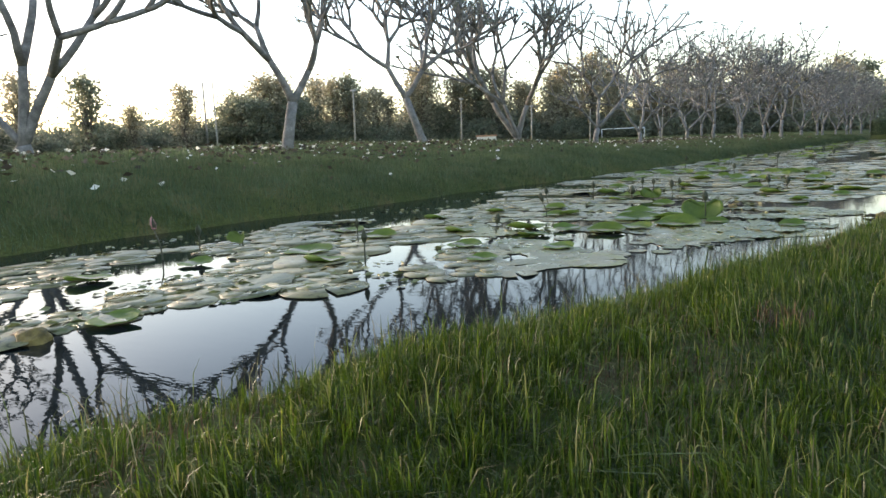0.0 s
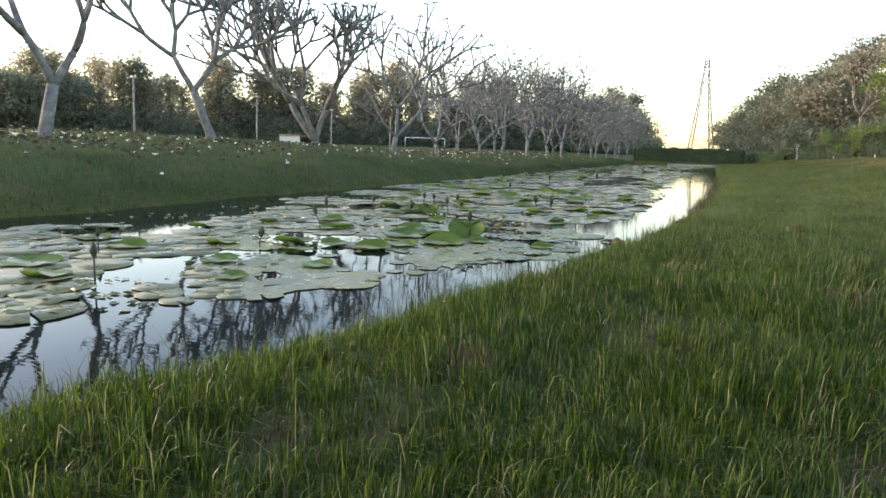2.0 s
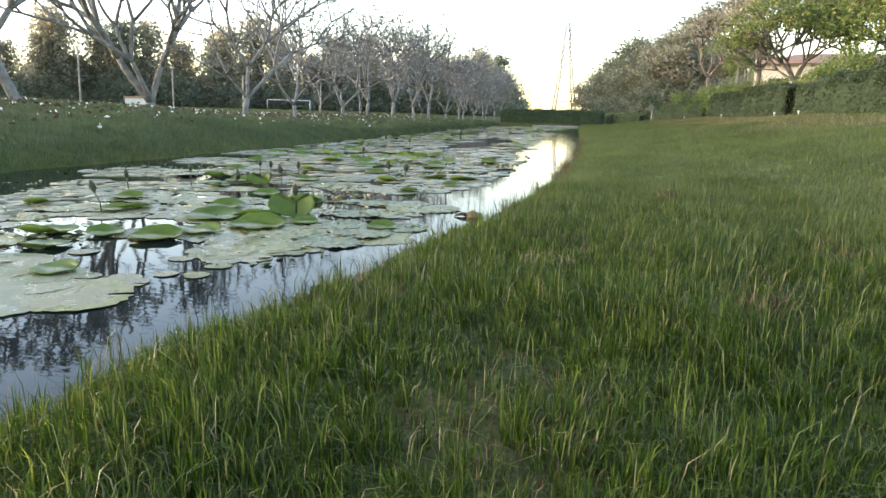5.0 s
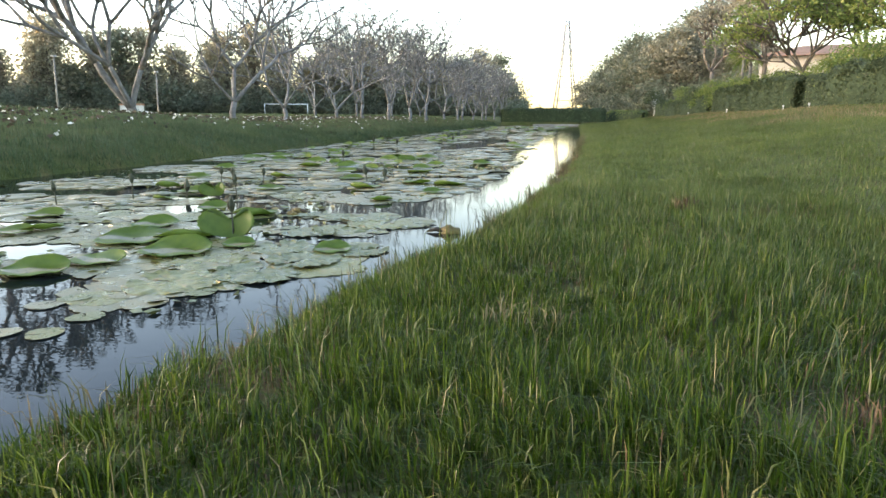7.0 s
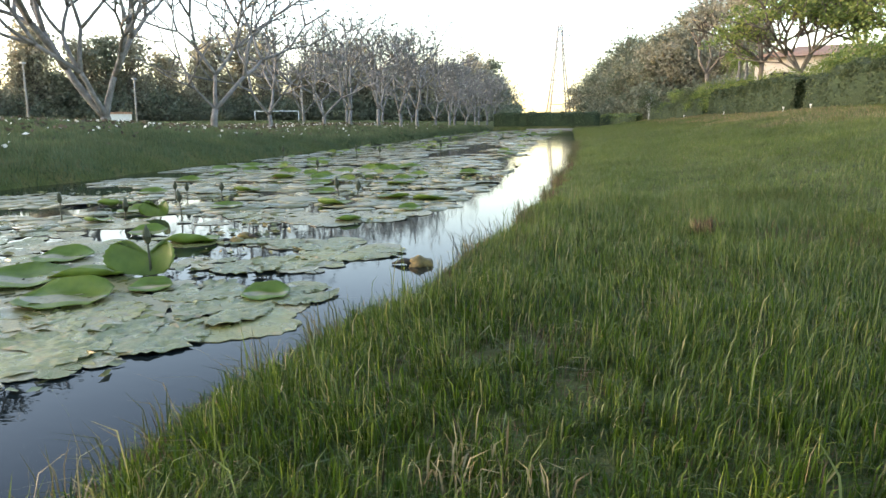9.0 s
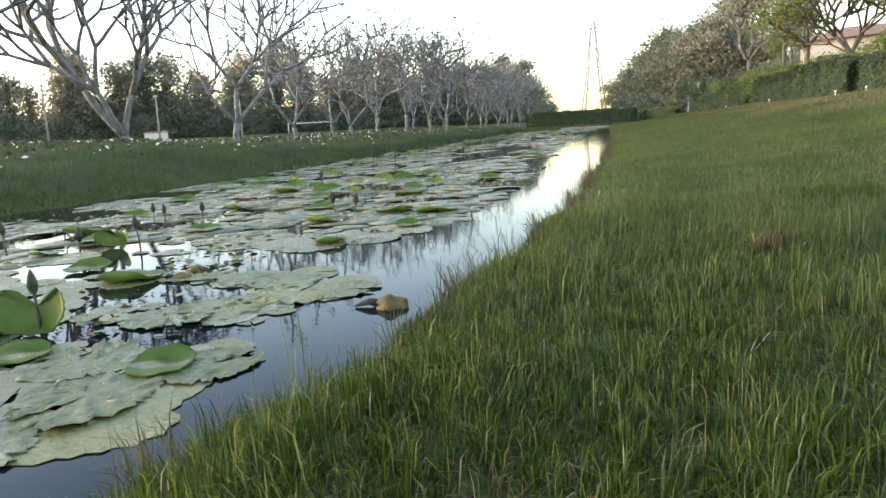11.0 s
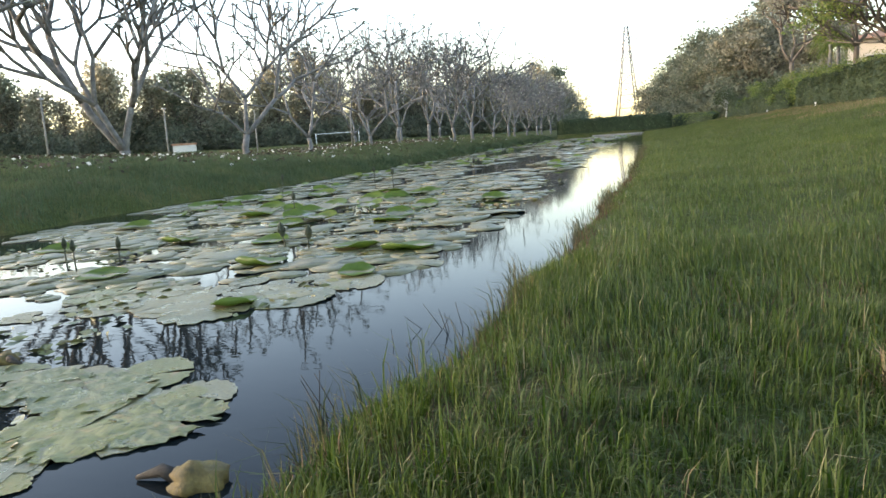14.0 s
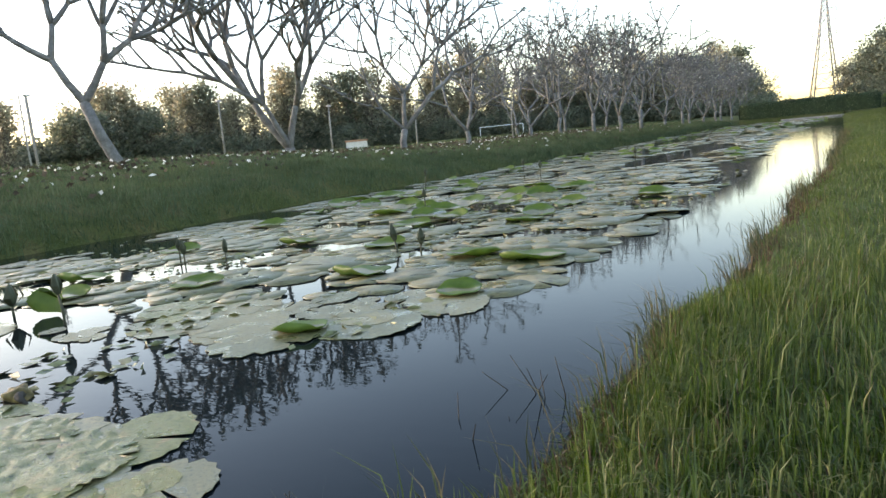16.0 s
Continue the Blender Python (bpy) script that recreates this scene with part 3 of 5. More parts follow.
# ---- broad and belt trees ----
def leafy_tree(name, seed, m, height, trunk_h, spread, clumps, leaves, leaf_size, mat, label, clump_r=0.9, shape="dome", bark=None, group=""):
    rng = np.random.default_rng(seed)
    ob = thing(name, label, "tree", m, group)
    out = ([], [])
    r0 = 0.022 * height
    top = Vector((rng.normal(0, 0.25), rng.normal(0, 0.25), height * 0.86))
    pts = [Vector((0, 0, -0.1)), Vector((rng.normal(0, 0.1), rng.normal(0, 0.1), trunk_h)), Vector((rng.normal(0, 0.2), rng.normal(0, 0.2), (trunk_h + height * 0.86) / 2)), top]
    tube_into(out, pts, [r0 * 1.3, r0, r0 * 0.6, r0 * 0.18], 7)
    centres = []
    for j in range(clumps):
        f = rng.random()
        if shape == "dome":
            a, el = rng.uniform(0, 6.28), math.asin(rng.uniform(-0.25 if trunk_h > 0.6 else -0.75, 1.0))
            rr = rng.uniform(0.55, 1.0)
            c = Vector((math.cos(a) * math.cos(el) * spread * rr, math.sin(a) * math.cos(el) * spread * rr, trunk_h + (height - trunk_h) * (0.30 + (0.66 if el > 0 else 0.4) * math.sin(el) * rr)))
        else:
            a, z = rng.uniform(0, 6.28), trunk_h + (height - trunk_h) * f ** 0.8
            rr = spread * (1.05 - 0.85 * (z - trunk_h) / (height - trunk_h)) * rng.uniform(0.2, 1.0)
            c = Vector((math.cos(a) * rr, math.sin(a) * rr, z))
        t = max(0.0, min(1.0, (c.z - trunk_h) / (height - trunk_h) * 0.55))
        s = pts[1].lerp(pts[2], min(1.0, t * 1.7 * rng.uniform(0.3, 1.2)))
        m1 = s.lerp(c, 0.35) + Vector((rng.normal(0, 0.03), rng.normal(0, 0.03), 0.05 if shape == "dome" else -0.01)) * height
        m2 = s.lerp(c, 0.7) + Vector((rng.normal(0, 0.03), rng.normal(0, 0.03), 0.03 if shape == "dome" else -0.01)) * height
        tube_into(out, [s, m1, m2, c], [r0 * 0.3, r0 * 0.2, r0 * 0.12, r0 * 0.05], 4, False)
        centres.append(c)
    part("trunk", fast_mesh("trunk", np.array([tuple(v) for v in out[0]]), np.array(out[1]), True), bark or M_BARK_DARK, ob, "brown trunk and limbs")
    cs = np.repeat(np.array([tuple(c) for c in centres]), leaves, axis=0)
    sz = clump_r * rng.uniform(0.6, 1.3, len(centres)).repeat(leaves)[:, None]
    v, t = leaf_cards(rng, cs + rng.normal(0, 1, cs.shape) * sz * np.array([0.5, 0.5, 0.36]), leaf_size, (0.02, 0.02, 0.02), 0.2, 0.55)
    part("crown", fast_mesh("crown", v, t), mat, ob, "uneven leafy crown")["kind"] = "stuff"
    return ob


BELT = "tall feathery tree in the belt behind the field"
G = "tree belt"
belt = [leafy_tree("belt_tree", 20, on_ground(-92, 88), 13.0, 1.6, 4.2, 70, 34, 0.6, M_BELT, BELT, 2.3, "cone", group=G),
        leafy_tree("belt_tree", 21, on_ground(-82, 97), 14.5, 2.0, 4.4, 74, 34, 0.6, M_BELT_WARM, "tall feathery brownish tree in the belt", 2.4, "cone", group=G),
        leafy_tree("belt_tree", 22, on_ground(-97, 80), 11.0, 1.2, 5.0, 70, 50, 0.6, M_BELT, "rounded dark green tree in the belt", 2.0, "dome", group=G),
        leafy_tree("belt_tree", 23, on_ground(-72, 107), 13.5, 1.6, 4.6, 74, 36, 0.6, M_BELT_WARM, BELT, 2.4, "cone", group=G),
        leafy_tree("belt_bush", 24, on_ground(-112, 52), 5.4, 0.3, 5.0, 60, 40, 0.68, M_BELT, "low dark green thicket beyond the field", 1.7, "dome", group=G)]
rg = random.Random(8)
line = [(-103, 70), (-92, 86), (-78, 100), (-63, 115), (-50, 127), (-40, 135), (-30, 146), (-22, 160), (-16, 180)]
for (x0, y0), (x1, y1) in zip(line, line[1:]):
    n = 7
    for j in range(n):
        f = (j + rg.random() * 0.8) / n
        depth = rg.uniform(2, 14) if j % 2 else rg.uniform(-2, 4)
        x, y = x0 + (x1 - x0) * f - depth * 0.75, y0 + (y1 - y0) * f + depth * 0.65
        copy_thing(belt[rg.choice((0, 1, 3, 3, 2))], on_ground(x, y, rg.uniform(0, 360), rg.uniform(0.7, 1.1)))
        copy_thing(belt[4], on_ground(x + rg.uniform(1, 3), y - rg.uniform(0, 3), rg.uniform(0, 360), rg.uniform(0.6, 0.95)))
for j in range(44):
    a = radians(-96 + 1.85 * j)
    q = rg.uniform(150, 165)
    copy_thing(belt[4], on_ground(q * math.sin(a), q * math.cos(a) + 5, rg.uniform(0, 360), rg.uniform(1.1, 1.6)))
for j in range(22):
    f = j / 21
    copy_thing(belt[4], on_ground(-140 + 34 * f + rg.uniform(-4, 4), -8 + 80 * f, rg.uniform(0, 360), rg.uniform(0.75, 1.2)))
for x, y, k, s in ((-112, 40, 1, 0.85), (-108, 48, 0, 0.95), (-106, 54, 1, 0.55), (-101, 60, 1, 0.75), (-112, 26, 3, 0.8), (-124, 20, 0, 0.7), (-99, 70, 2, 1.0), (-104, 73, 2, 0.95), (-118, 6, 1, 0.8), (-120, -12, 3, 0.9), (-116, 33, 1, 0.6)):
    copy_thing(belt[k], on_ground(x, y, rg.uniform(0, 360), s))

# trees behind the hedge on the near side
BIG = "broad greyish-green shade tree behind the garden hedge"
b1 = leafy_tree("shade_tree", 30, on_ground(14.4, 103), 12.5, 2.2, 6.6, 100, 120, 0.42, M_BELT_WARM, "broad brownish shade tree beyond the hedge", 1.6, group="garden trees")
b2 = leafy_tree("shade_tree", 31, on_ground(8.6, 110), 12.0, 2.2, 5.6, 90, 120, 0.42, M_BELT, BIG, 1.6, group="garden trees")
for x, y, src, turn, s in ((5.5, 122, b2, 40, 0.85), (21, 99, b1, 120, 0.8), (18, 118, b2, 300, 1.05), (2.5, 138, b1, 80, 0.7), (11, 104, b2, 150, 0.95)):
    copy_thing(src, on_ground(x, y, turn, s))
for x, y, s in ((10, 98, 0.8), (14, 96, 0.75), (18, 93, 0.8), (6.5, 104, 0.7), (22, 90, 0.8), (3.5, 112, 0.7)):
    copy_thing(belt[4], on_ground(x, y, 50 * x, s))


def limbed_tree(name, seed, m, trunk_h, r0, limbs, top, per_tip, clump, leaf, mat, label, lean=(0, 0), droop=0.0):
    """A shade tree: forking limbs that carry flat sprays of leaves at their ends."""
    rng = np.random.default_rng(seed)
    ob = thing(name, label, "tree", m, "garden trees")
    out, tips = ([], []), []
    p0, p1 = Vector((0, 0, -0.12)), Vector((lean[0], lean[1], trunk_h))
    tube_into(out, [p0, p0.lerp(p1, 0.25), p0.lerp(p1, 0.6) + Vector((rng.normal(0, 0.08), 0, 0)), p1], [r0 * 1.35, r0 * 1.08, r0, r0 * 0.92], 9)
    for az, tilt, share, length in limbs:
        a, t = radians(az), radians(tilt)
        d = Vector((math.sin(t) * math.sin(a), math.sin(t) * math.cos(a), math.cos(t)))
        grow(rng, out, tips, p1 - d * r0 * 0.5, d, r0 * share, length, 1, top)
    part("trunk", fast_mesh("trunk", np.array([tuple(v) for v in out[0]]), np.array(out[1]), True), M_BARK_DARK, ob, "brown trunk and spreading limbs")
    c = np.array([tuple(q - d * rng.uniform(0, 0.5)) for q, d in tips])
    size = rng.uniform(0.5, 1.3, len(c)).repeat(per_tip)[:, None]
    c = np.repeat(c, per_tip, axis=0) + rng.normal(0, 1, (len(c) * per_tip, 3)) * size * np.array([clump, clump, clump * 0.45])
    c[:, 2] -= droop * rng.random(len(c))
    v, t = leaf_cards(rng, c, leaf, (0.02, 0.02, 0.02), 0.35, 0.5)
    part("crown", fast_mesh("crown", v, t), mat, ob, "open crown of leafy sprays")["kind"] = "stuff"
    return ob


LIT = "spreading garden tree with open yellow-green crown"
limbed_tree("garden_tree", 61, on_ground(14.9, 55), 2.5, 0.17, [(250, 40, 0.75, 1.75), (310, 34, 0.6, 1.6), (70, 36, 0.7, 1.7), (170, 30, 0.6, 1.5), (275, 62, 0.45, 1.5)], 5, 40, 0.42, 0.24, M_BRIGHT, LIT, (0.1, 0))
limbed_tree("garden_tree", 62, on_ground(14.2, 62), 3.6, 0.18, [(262, 42, 0.75, 1.9), (330, 30, 0.6, 1.8), (80, 42, 0.7, 1.9), (180, 30, 0.6, 1.7)], 5, 40, 0.5, 0.26, M_BELT_WARM, "spreading thinly leaved pinkish-brown garden tree")
limbed_tree("garden_tree", 63, on_ground(11.6, 70), 3.6, 0.17, [(265, 46, 0.75, 1.8), (350, 30, 0.6, 1.6), (90, 42, 0.7, 1.7)], 5, 50, 0.5, 0.28, M_BELT, "grey-green garden tree with flat leafy sprays")
limbed_tree("garden_tree", 64, on_ground(18.4, 55), 3.4, 0.21, [(285, 24, 0.75, 1.9), (40, 20, 0.7, 1.9), (240, 50, 0.5, 1.7), (120, 40, 0.5, 1.7)], 5, 46, 0.5, 0.26, M_BRIGHT, "tall leafy green garden tree behind the hedge", (0.3, 0), 0.7)
limbed_tree("garden_tree", 65, on_ground(20.6, 53), 3.2, 0.17, [(300, 18, 0.75, 1.9), (60, 24, 0.7, 1.9), (200, 40, 0.5, 1.7)], 5, 46, 0.5, 0.26, M_BRIGHT, "tall leafy green garden tree behind the hedge", (-0.2, 0), 0.7)
limbed_tree("garden_tree", 66, on_ground(23.5, 47), 3.2, 0.2, [(300, 26, 0.75, 1.9), (60, 30, 0.7, 1.9), (200, 40, 0.5, 1.7)], 5, 46, 0.5, 0.26, M_BRIGHT, "tall leafy green garden tree behind the hedge", (-0.2, 0), 0.7)


def palm(m, seed, trunk_h, fronds, label):
    """A palm: slim ringed trunk, arching fronds of narrow leaflets."""
    rng = np.random.default_rng(seed)
    ob = thing("palm", label, "palm tree", m, "garden trees")
    part("trunk", tube("trunk", [Vector((0.03 * math.sin(k * 1.3), 0, -0.1 + trunk_h * k / 8)) for k in range(9)], [0.17 - 0.008 * k + 0.012 * (k % 2) for k in range(9)], 9), M_BARK, ob, "pale ringed trunk")
    for f in range(fronds):
        a, up = rng.uniform(0, 6.28), rng.uniform(0.1, 1.1)
        V, T = [], []
        for k in range(15):
            u = k / 14
            r, z = 1.9 * (u - 0.28 * u * u), trunk_h + up * u - (1.3 + 0.6 * (1 - up)) * u * u * 1.25
            c, side = Vector((math.cos(a) * r, math.sin(a) * r, z)), Vector((-math.sin(a), math.cos(a), 0))
            for sgn in (-1, 1):
                w, q = 0.5 * math.sin(math.pi * min(1, 0.12 + 0.9 * u)) + 0.05, len(V)
                tip = c + side * sgn * w * 0.7 + Vector((math.cos(a) * 0.2, math.sin(a) * 0.2, -0.75 * w))
                V += [tuple(c), tuple(c + Vector((math.cos(a) * 0.05, math.sin(a) * 0.05, 0.012))), tuple(tip)]
                T.append((q, q + 1, q + 2))
            if k:
                q = len(V)
                V += [tuple(last + side * 0.015), tuple(last - side * 0.015), tuple(c)]
                T.append((q, q + 1, q + 2))
            last = c
        part("frond", fast_mesh("frond", np.array(V), np.array(T)), M_BRIGHT, ob)
    return ob


palm(on_ground(12.7, 62.5), 3, 4.6, 22, "small palm with drooping yellow-green fronds")
palm(on_ground(14.0, 66), 4, 4.2, 20, "small palm with drooping yellow-green fronds")
SHRUB = "bright green rounded shrub behind the clipped hedge"
for x, y, s, sd, mat in ((15.4, 44.5, 0.92, 40, M_BRIGHT), (17.6, 42.5, 1.0, 45, M_HEDGE), (14.3, 47.2, 0.62, 41, M_BRIGHT), (13.6, 50.5, 0.56, 42, M_BRIGHT), (13.0, 54, 0.56, 43, M_BRIGHT), (12.6, 58, 0.58, 44, M_BRIGHT), (11.9, 63, 0.62, 46, M_BRIGHT), (11.4, 67.5, 0.62, 47, M_BRIGHT), (10.9, 72, 0.62, 48, M_HEDGE), (10.3, 77, 0.6, 49, M_BRIGHT)):
    leafy_tree("garden_shrub", sd, on_ground(x, y, 0, s), 4.6, 0.3, 2.6, 60, 120, 0.2, mat, SHRUB if mat is M_BRIGHT else "dense green rounded shrub behind the clipped hedge", 0.9, group="garden shrubs")


# ---- hedges ----
def hedge(seed, x0, y0, x1, y1, width, height, label, mat, base=None, n_leaf=260):
    rng = np.random.default_rng(seed)
    L = math.hypot(x1 - x0, y1 - y0)
    ang = math.atan2(y1 - y0, x1 - x0)
    z0 = min(float(ground_z(x0, y0)), float(ground_z(x1, y1))) - 0.1 if base is None else base
    ob = thing("hedge", label, "hedge", Matrix.Translation(((x0 + x1) / 2, (y0 + y1) / 2, z0)) @ Matrix.Rotation(ang, 4, "Z"), "clipped hedges")
    nu, nv = max(8, int(L / 0.5)), 9
    V, T = [], []
    for i in range(nu + 1):
        u = (i / nu - 0.5) * L
        endf = min(1.0, (min(i, nu - i) / nu * L / 0.5 + 0.25)) ** 0.5
        for k in range(nv):
            a = math.pi * k / (nv - 1)
            cy, cz = math.cos(a), math.sin(a)
            yy = math.copysign(abs(cy) ** 0.35, cy) * width / 2 * endf
            zz = abs(cz) ** 0.35 * height * (0.82 + 0.18 * endf)
            w = 0.14 * noise.noise(Vector((u * 0.9, k * 0.8, seed))) + 0.06 * noise.noise(Vector((u * 2.6, k * 1.7, seed)))
            V.append((u, yy * (1 + w), zz * (1 + w * 0.8)))
    for i in range(nu):
        for k in range(nv - 1):
            a = i * nv + k
            T += [(a, a + 1, a + nv), (a + 1, a + nv + 1, a + nv)]
    for s in (0, nu * nv):
        for k in range(1, nv - 1):
            T.append((s, s + k, s + k + 1) if s == 0 else (s, s + k + 1, s + k))
    V, T = np.array(V), np.array(T)
    # One solid dark green body fills the gaps between the leaf cards.
    part("core", fast_mesh("core", V, T, True), M_HEDGE_CORE, ob, "solid dark green core under the leaves")
    area = L * (height * 2 + width)
    n = int(area * n_leaf)
    pick = rng.integers(0, len(T), n)
    w = rng.dirichlet((1, 1, 1), n)
    c = (V[T[pick]] * w[:, :, None]).sum(1)
    c *= 1 + 0.05 * np.sin(c[:, :1] * 3.1 + seed) * np.array([0, 1, 1])
    v, t = leaf_cards(rng, c, 0.12 if n_leaf > 60 else 0.22, (0.05, 0.05, 0.06), 0.0, 0.6)
    part("foliage", fast_mesh("foliage", v, t), mat, ob, "small clipped leaves")["kind"] = "stuff"
    return ob


hedge(1, -10.4, 94, 3.1, 94, 1.8, 1.72, "low dark clipped hedge across the canal's end", M_HEDGE_DARK, 0.42, 90)
hedge(2, 15.0, 29.5, 12.75, 41.2, 1.6, 2.0, "tall clipped green garden hedge", M_HEDGE)
hedge(3, 12.25, 45.0, 11.75, 53.0, 1.5, 1.9, "clipped green garden hedge beside the lawn", M_HEDGE)
hedge(7, 11.7, 53.4, 11.1, 62.0, 1.5, 1.75, "clipped green garden hedge beside the lawn", M_HEDGE)
hedge(4, 10.9, 65.0, 9.9, 72, 1.4, 1.6, "low clipped hedge further along the lawn", M_HEDGE, None, 120)
hedge(8, 9.8, 73, 8.6, 82, 1.4, 1.45, "low clipped hedge further along the lawn", M_HEDGE, None, 120)
hedge(5, 13.2, 41.8, 12.9, 45.2, 1.3, 1.7, "dark clipped hedge set back in a gap", M_HEDGE_DARK)
hedge(6, 7.6, 90, 3.6, 97, 1.6, 1.5, "pale green low hedge near the canal's end", M_BRIGHT, None, 90)
leafy_tree("garden_shrub", 50, on_ground(8.05, 83.5, 0, 0.75), 4.0, 1.0, 1.9, 34, 60, 0.22, M_HEDGE, "dark green clipped shrub on a pale stem", 0.8, bark=M_WHITE, group="garden shrubs")


# ---- house ----
def house(m):
    ob = thing("house", "cream rendered house half hidden by garden trees", "house", m)
    part("wall", box_bm((11, 7, 4.4), (0, 0, 2.2), 0.03), M_CREAM, ob)
    bm = bmesh.new()
    vs = [bm.verts.new(v) for v in ((-6.1, -4.1, 4.35), (6.1, -4.1, 4.35), (6.1, 4.1, 4.35), (-6.1, 4.1, 4.35), (-2.6, 0, 5.4), (2.6, 0, 5.4))]
    for f in ((0, 1, 5, 4), (1, 2, 5), (2, 3, 4, 5), (3, 0, 4), (3, 2, 1, 0)):
        bm.faces.new([vs[q] for q in f])
    part("roof", bm, M_TILE, ob, "terracotta tiled hip roof")
    for wx in (-3.6, 0, 3.6):
        w = part("window", box_bm((1.5, 0.06, 1.4), (wx, -3.53, 2.5)), M_GLASS, ob)
        for dx, dz, sx, sz in ((-0.8, 0, 0.1, 1.6), (0.8, 0, 0.1, 1.6), (0, 0.75, 1.7, 0.1), (0, -0.75, 1.7, 0.1)):
            part("window_frame", box_bm((sx, 0.12, sz), (wx + dx, -3.54, 2.5 + dz), 0.01), M_WHITE, w)
    return ob


house(on_ground(22.4, 71.5, -17, 1.1, 0.15))
house(on_ground(33, 62, -30, 1.2, 0.15))


# ---- goal, poles, low building, pylon ----
def rod(name, a, bb, r, mat, parent, sides=8, label=""):
    return part(name, tube(name, [Vector(a), Vector(bb)], [r, r], sides), mat, parent, label)


gz = float(ground_z(-49, 111))
goal = thing("football_goal", "white painted football goal on the field", "goal", Matrix.Translation((-49.05, 111.75, gz)) @ Matrix.Rotation(math.atan2(3.08, 6.67), 4, "Z"))
for gxx in (-3.55, 3.55):
    rod("post", (gxx, 0, -0.05), (gxx, 0, 1.75), 0.075, M_WHITE, goal)
    rod("stay", (gxx, 0, 1.7), (gxx * 0.98, 1.4, 0), 0.03, M_WHITE, goal)
rod("crossbar", (-3.62, 0, 1.75), (3.62, 0, 1.75), 0.075, M_WHITE, goal)

tank = thing("low_building", "small low cream building with terracotta roof", "building", pose(-64.9, 93.1, float(ground_z(-65, 93)) - 0.05, 0, 0, 36))
part("wall", box_bm((3.2, 2.4, 1.25), (0, 0, 0.62), 0.03), M_CREAM, tank)
part("roof", box_bm((3.5, 2.7, 0.26), (0, 0, 1.37), 0.03), M_TILE, tank, "thin terracotta roof slab")


def pole(x, y, h, label, r=0.09, arm=True):
    ob = thing("lamp_pole", label, "pole", on_ground(x, y), "field poles")
    part("shaft", tube("shaft", [Vector((0, 0, -0.1)), Vector((0.02, 0, h * 0.5)), Vector((0.05, 0, h))], [r, r * 0.85, r * 0.65]), M_CONCRETE, ob)
    if arm:
        part("lamp_head", box_bm((0.14, 0.24, 0.07), (0.05, 0, h + 0.02), 0.012), M_STEEL, ob)
    return ob


GREY_POLE = "thin grey concrete pole at the field's edge"
for x, y, h in ((-22.9, 30.2, 2.5), (-22.2, 36.6, 2.35), (-22.0, 44.3, 2.5), (-21.5, 56.9, 2.6), (-23.5, 22.5, 2.5)):
    pole(x, y, h, GREY_POLE, 0.05, arm=x != -22.0)
pole(-101.1, 64.0, 12.0, "tall dark utility pole against the sky", 0.2, False)
pole(-80, 52, 9.6, "tall dark utility pole against the sky", 0.13, False)

pylon = thing("power_pylon", "tall grey steel lattice power pylon", "pylon", pose(-6.7, 257, 1.2, 0, 0, 12))
HP, WB, WM, WT = 33.0, 3.9, 1.5, 0.6


def half_at(z):
    return WB + (WM - WB) * z / 21.5 if z < 21.5 else WM + (WT - WM) * (z - 21.5) / (HP - 21.5)


corners = [(-1, -1), (1, -1), (1, 1), (-1, 1)]
for sx, sy in corners:
    part("leg", tube("leg", [Vector((sx * half_at(z), sy * half_at(z), z)) for z in (0, 21.5, HP)], [0.27, 0.22, 0.14], 5), M_PYLON, pylon)
levels = [0, 5.5, 10, 14, 17.5, 21.5, 24.5, 27.5, 30.5, HP]
for z0, z1 in zip(levels, levels[1:]):
    for k in range(4):
        (ax, ay), (bx, by) = corners[k], corners[(k + 1) % 4]
        a0, a1 = half_at(z0), half_at(z1)
        for s, e in (((ax * a0, ay * a0, z0), (bx * a1, by * a1, z1)), ((bx * a0, by * a0, z0), (ax * a1, ay * a1, z1)), ((ax * a1, ay * a1, z1), (bx * a1, by * a1, z1))):
            rod("brace", s, e, 0.07, M_PYLON, pylon, 4)
for z in (22.5, 26.0, 29.5):
    for s in (-1, 1):
        out = ([], [])
        tip = Vector((s * 3.4, 0, z))
        for sy in (-1, 1):
            tube_into(out, [Vector((s * half_at(z), sy * half_at(z), z)), tip], [0.07, 0.05], 4)
        tube_into(out, [Vector((s * half_at(z), 0, z + 1.4)), tip], [0.06, 0.05], 4)
        arm = part("crossarm", fast_mesh("crossarm", np.array([tuple(v) for v in out[0]]), np.array(out[1])), M_PYLON, pylon)
        part("insulator", tube("insulator", [tip, tip - Vector((0, 0, 0.5)), tip - Vector((0, 0, 1.2))], [0.1, 0.14, 0.1], 6), M_GLASS, arm)

weir = thing("weir", "low pale concrete sill at the canal's end", "weir", pose(-2.9, 91.9, 0))
part("sill", box_bm((6.2, 0.5, 0.9), (0, 0, -0.32), 0.03), M_CONCRETE, weir)


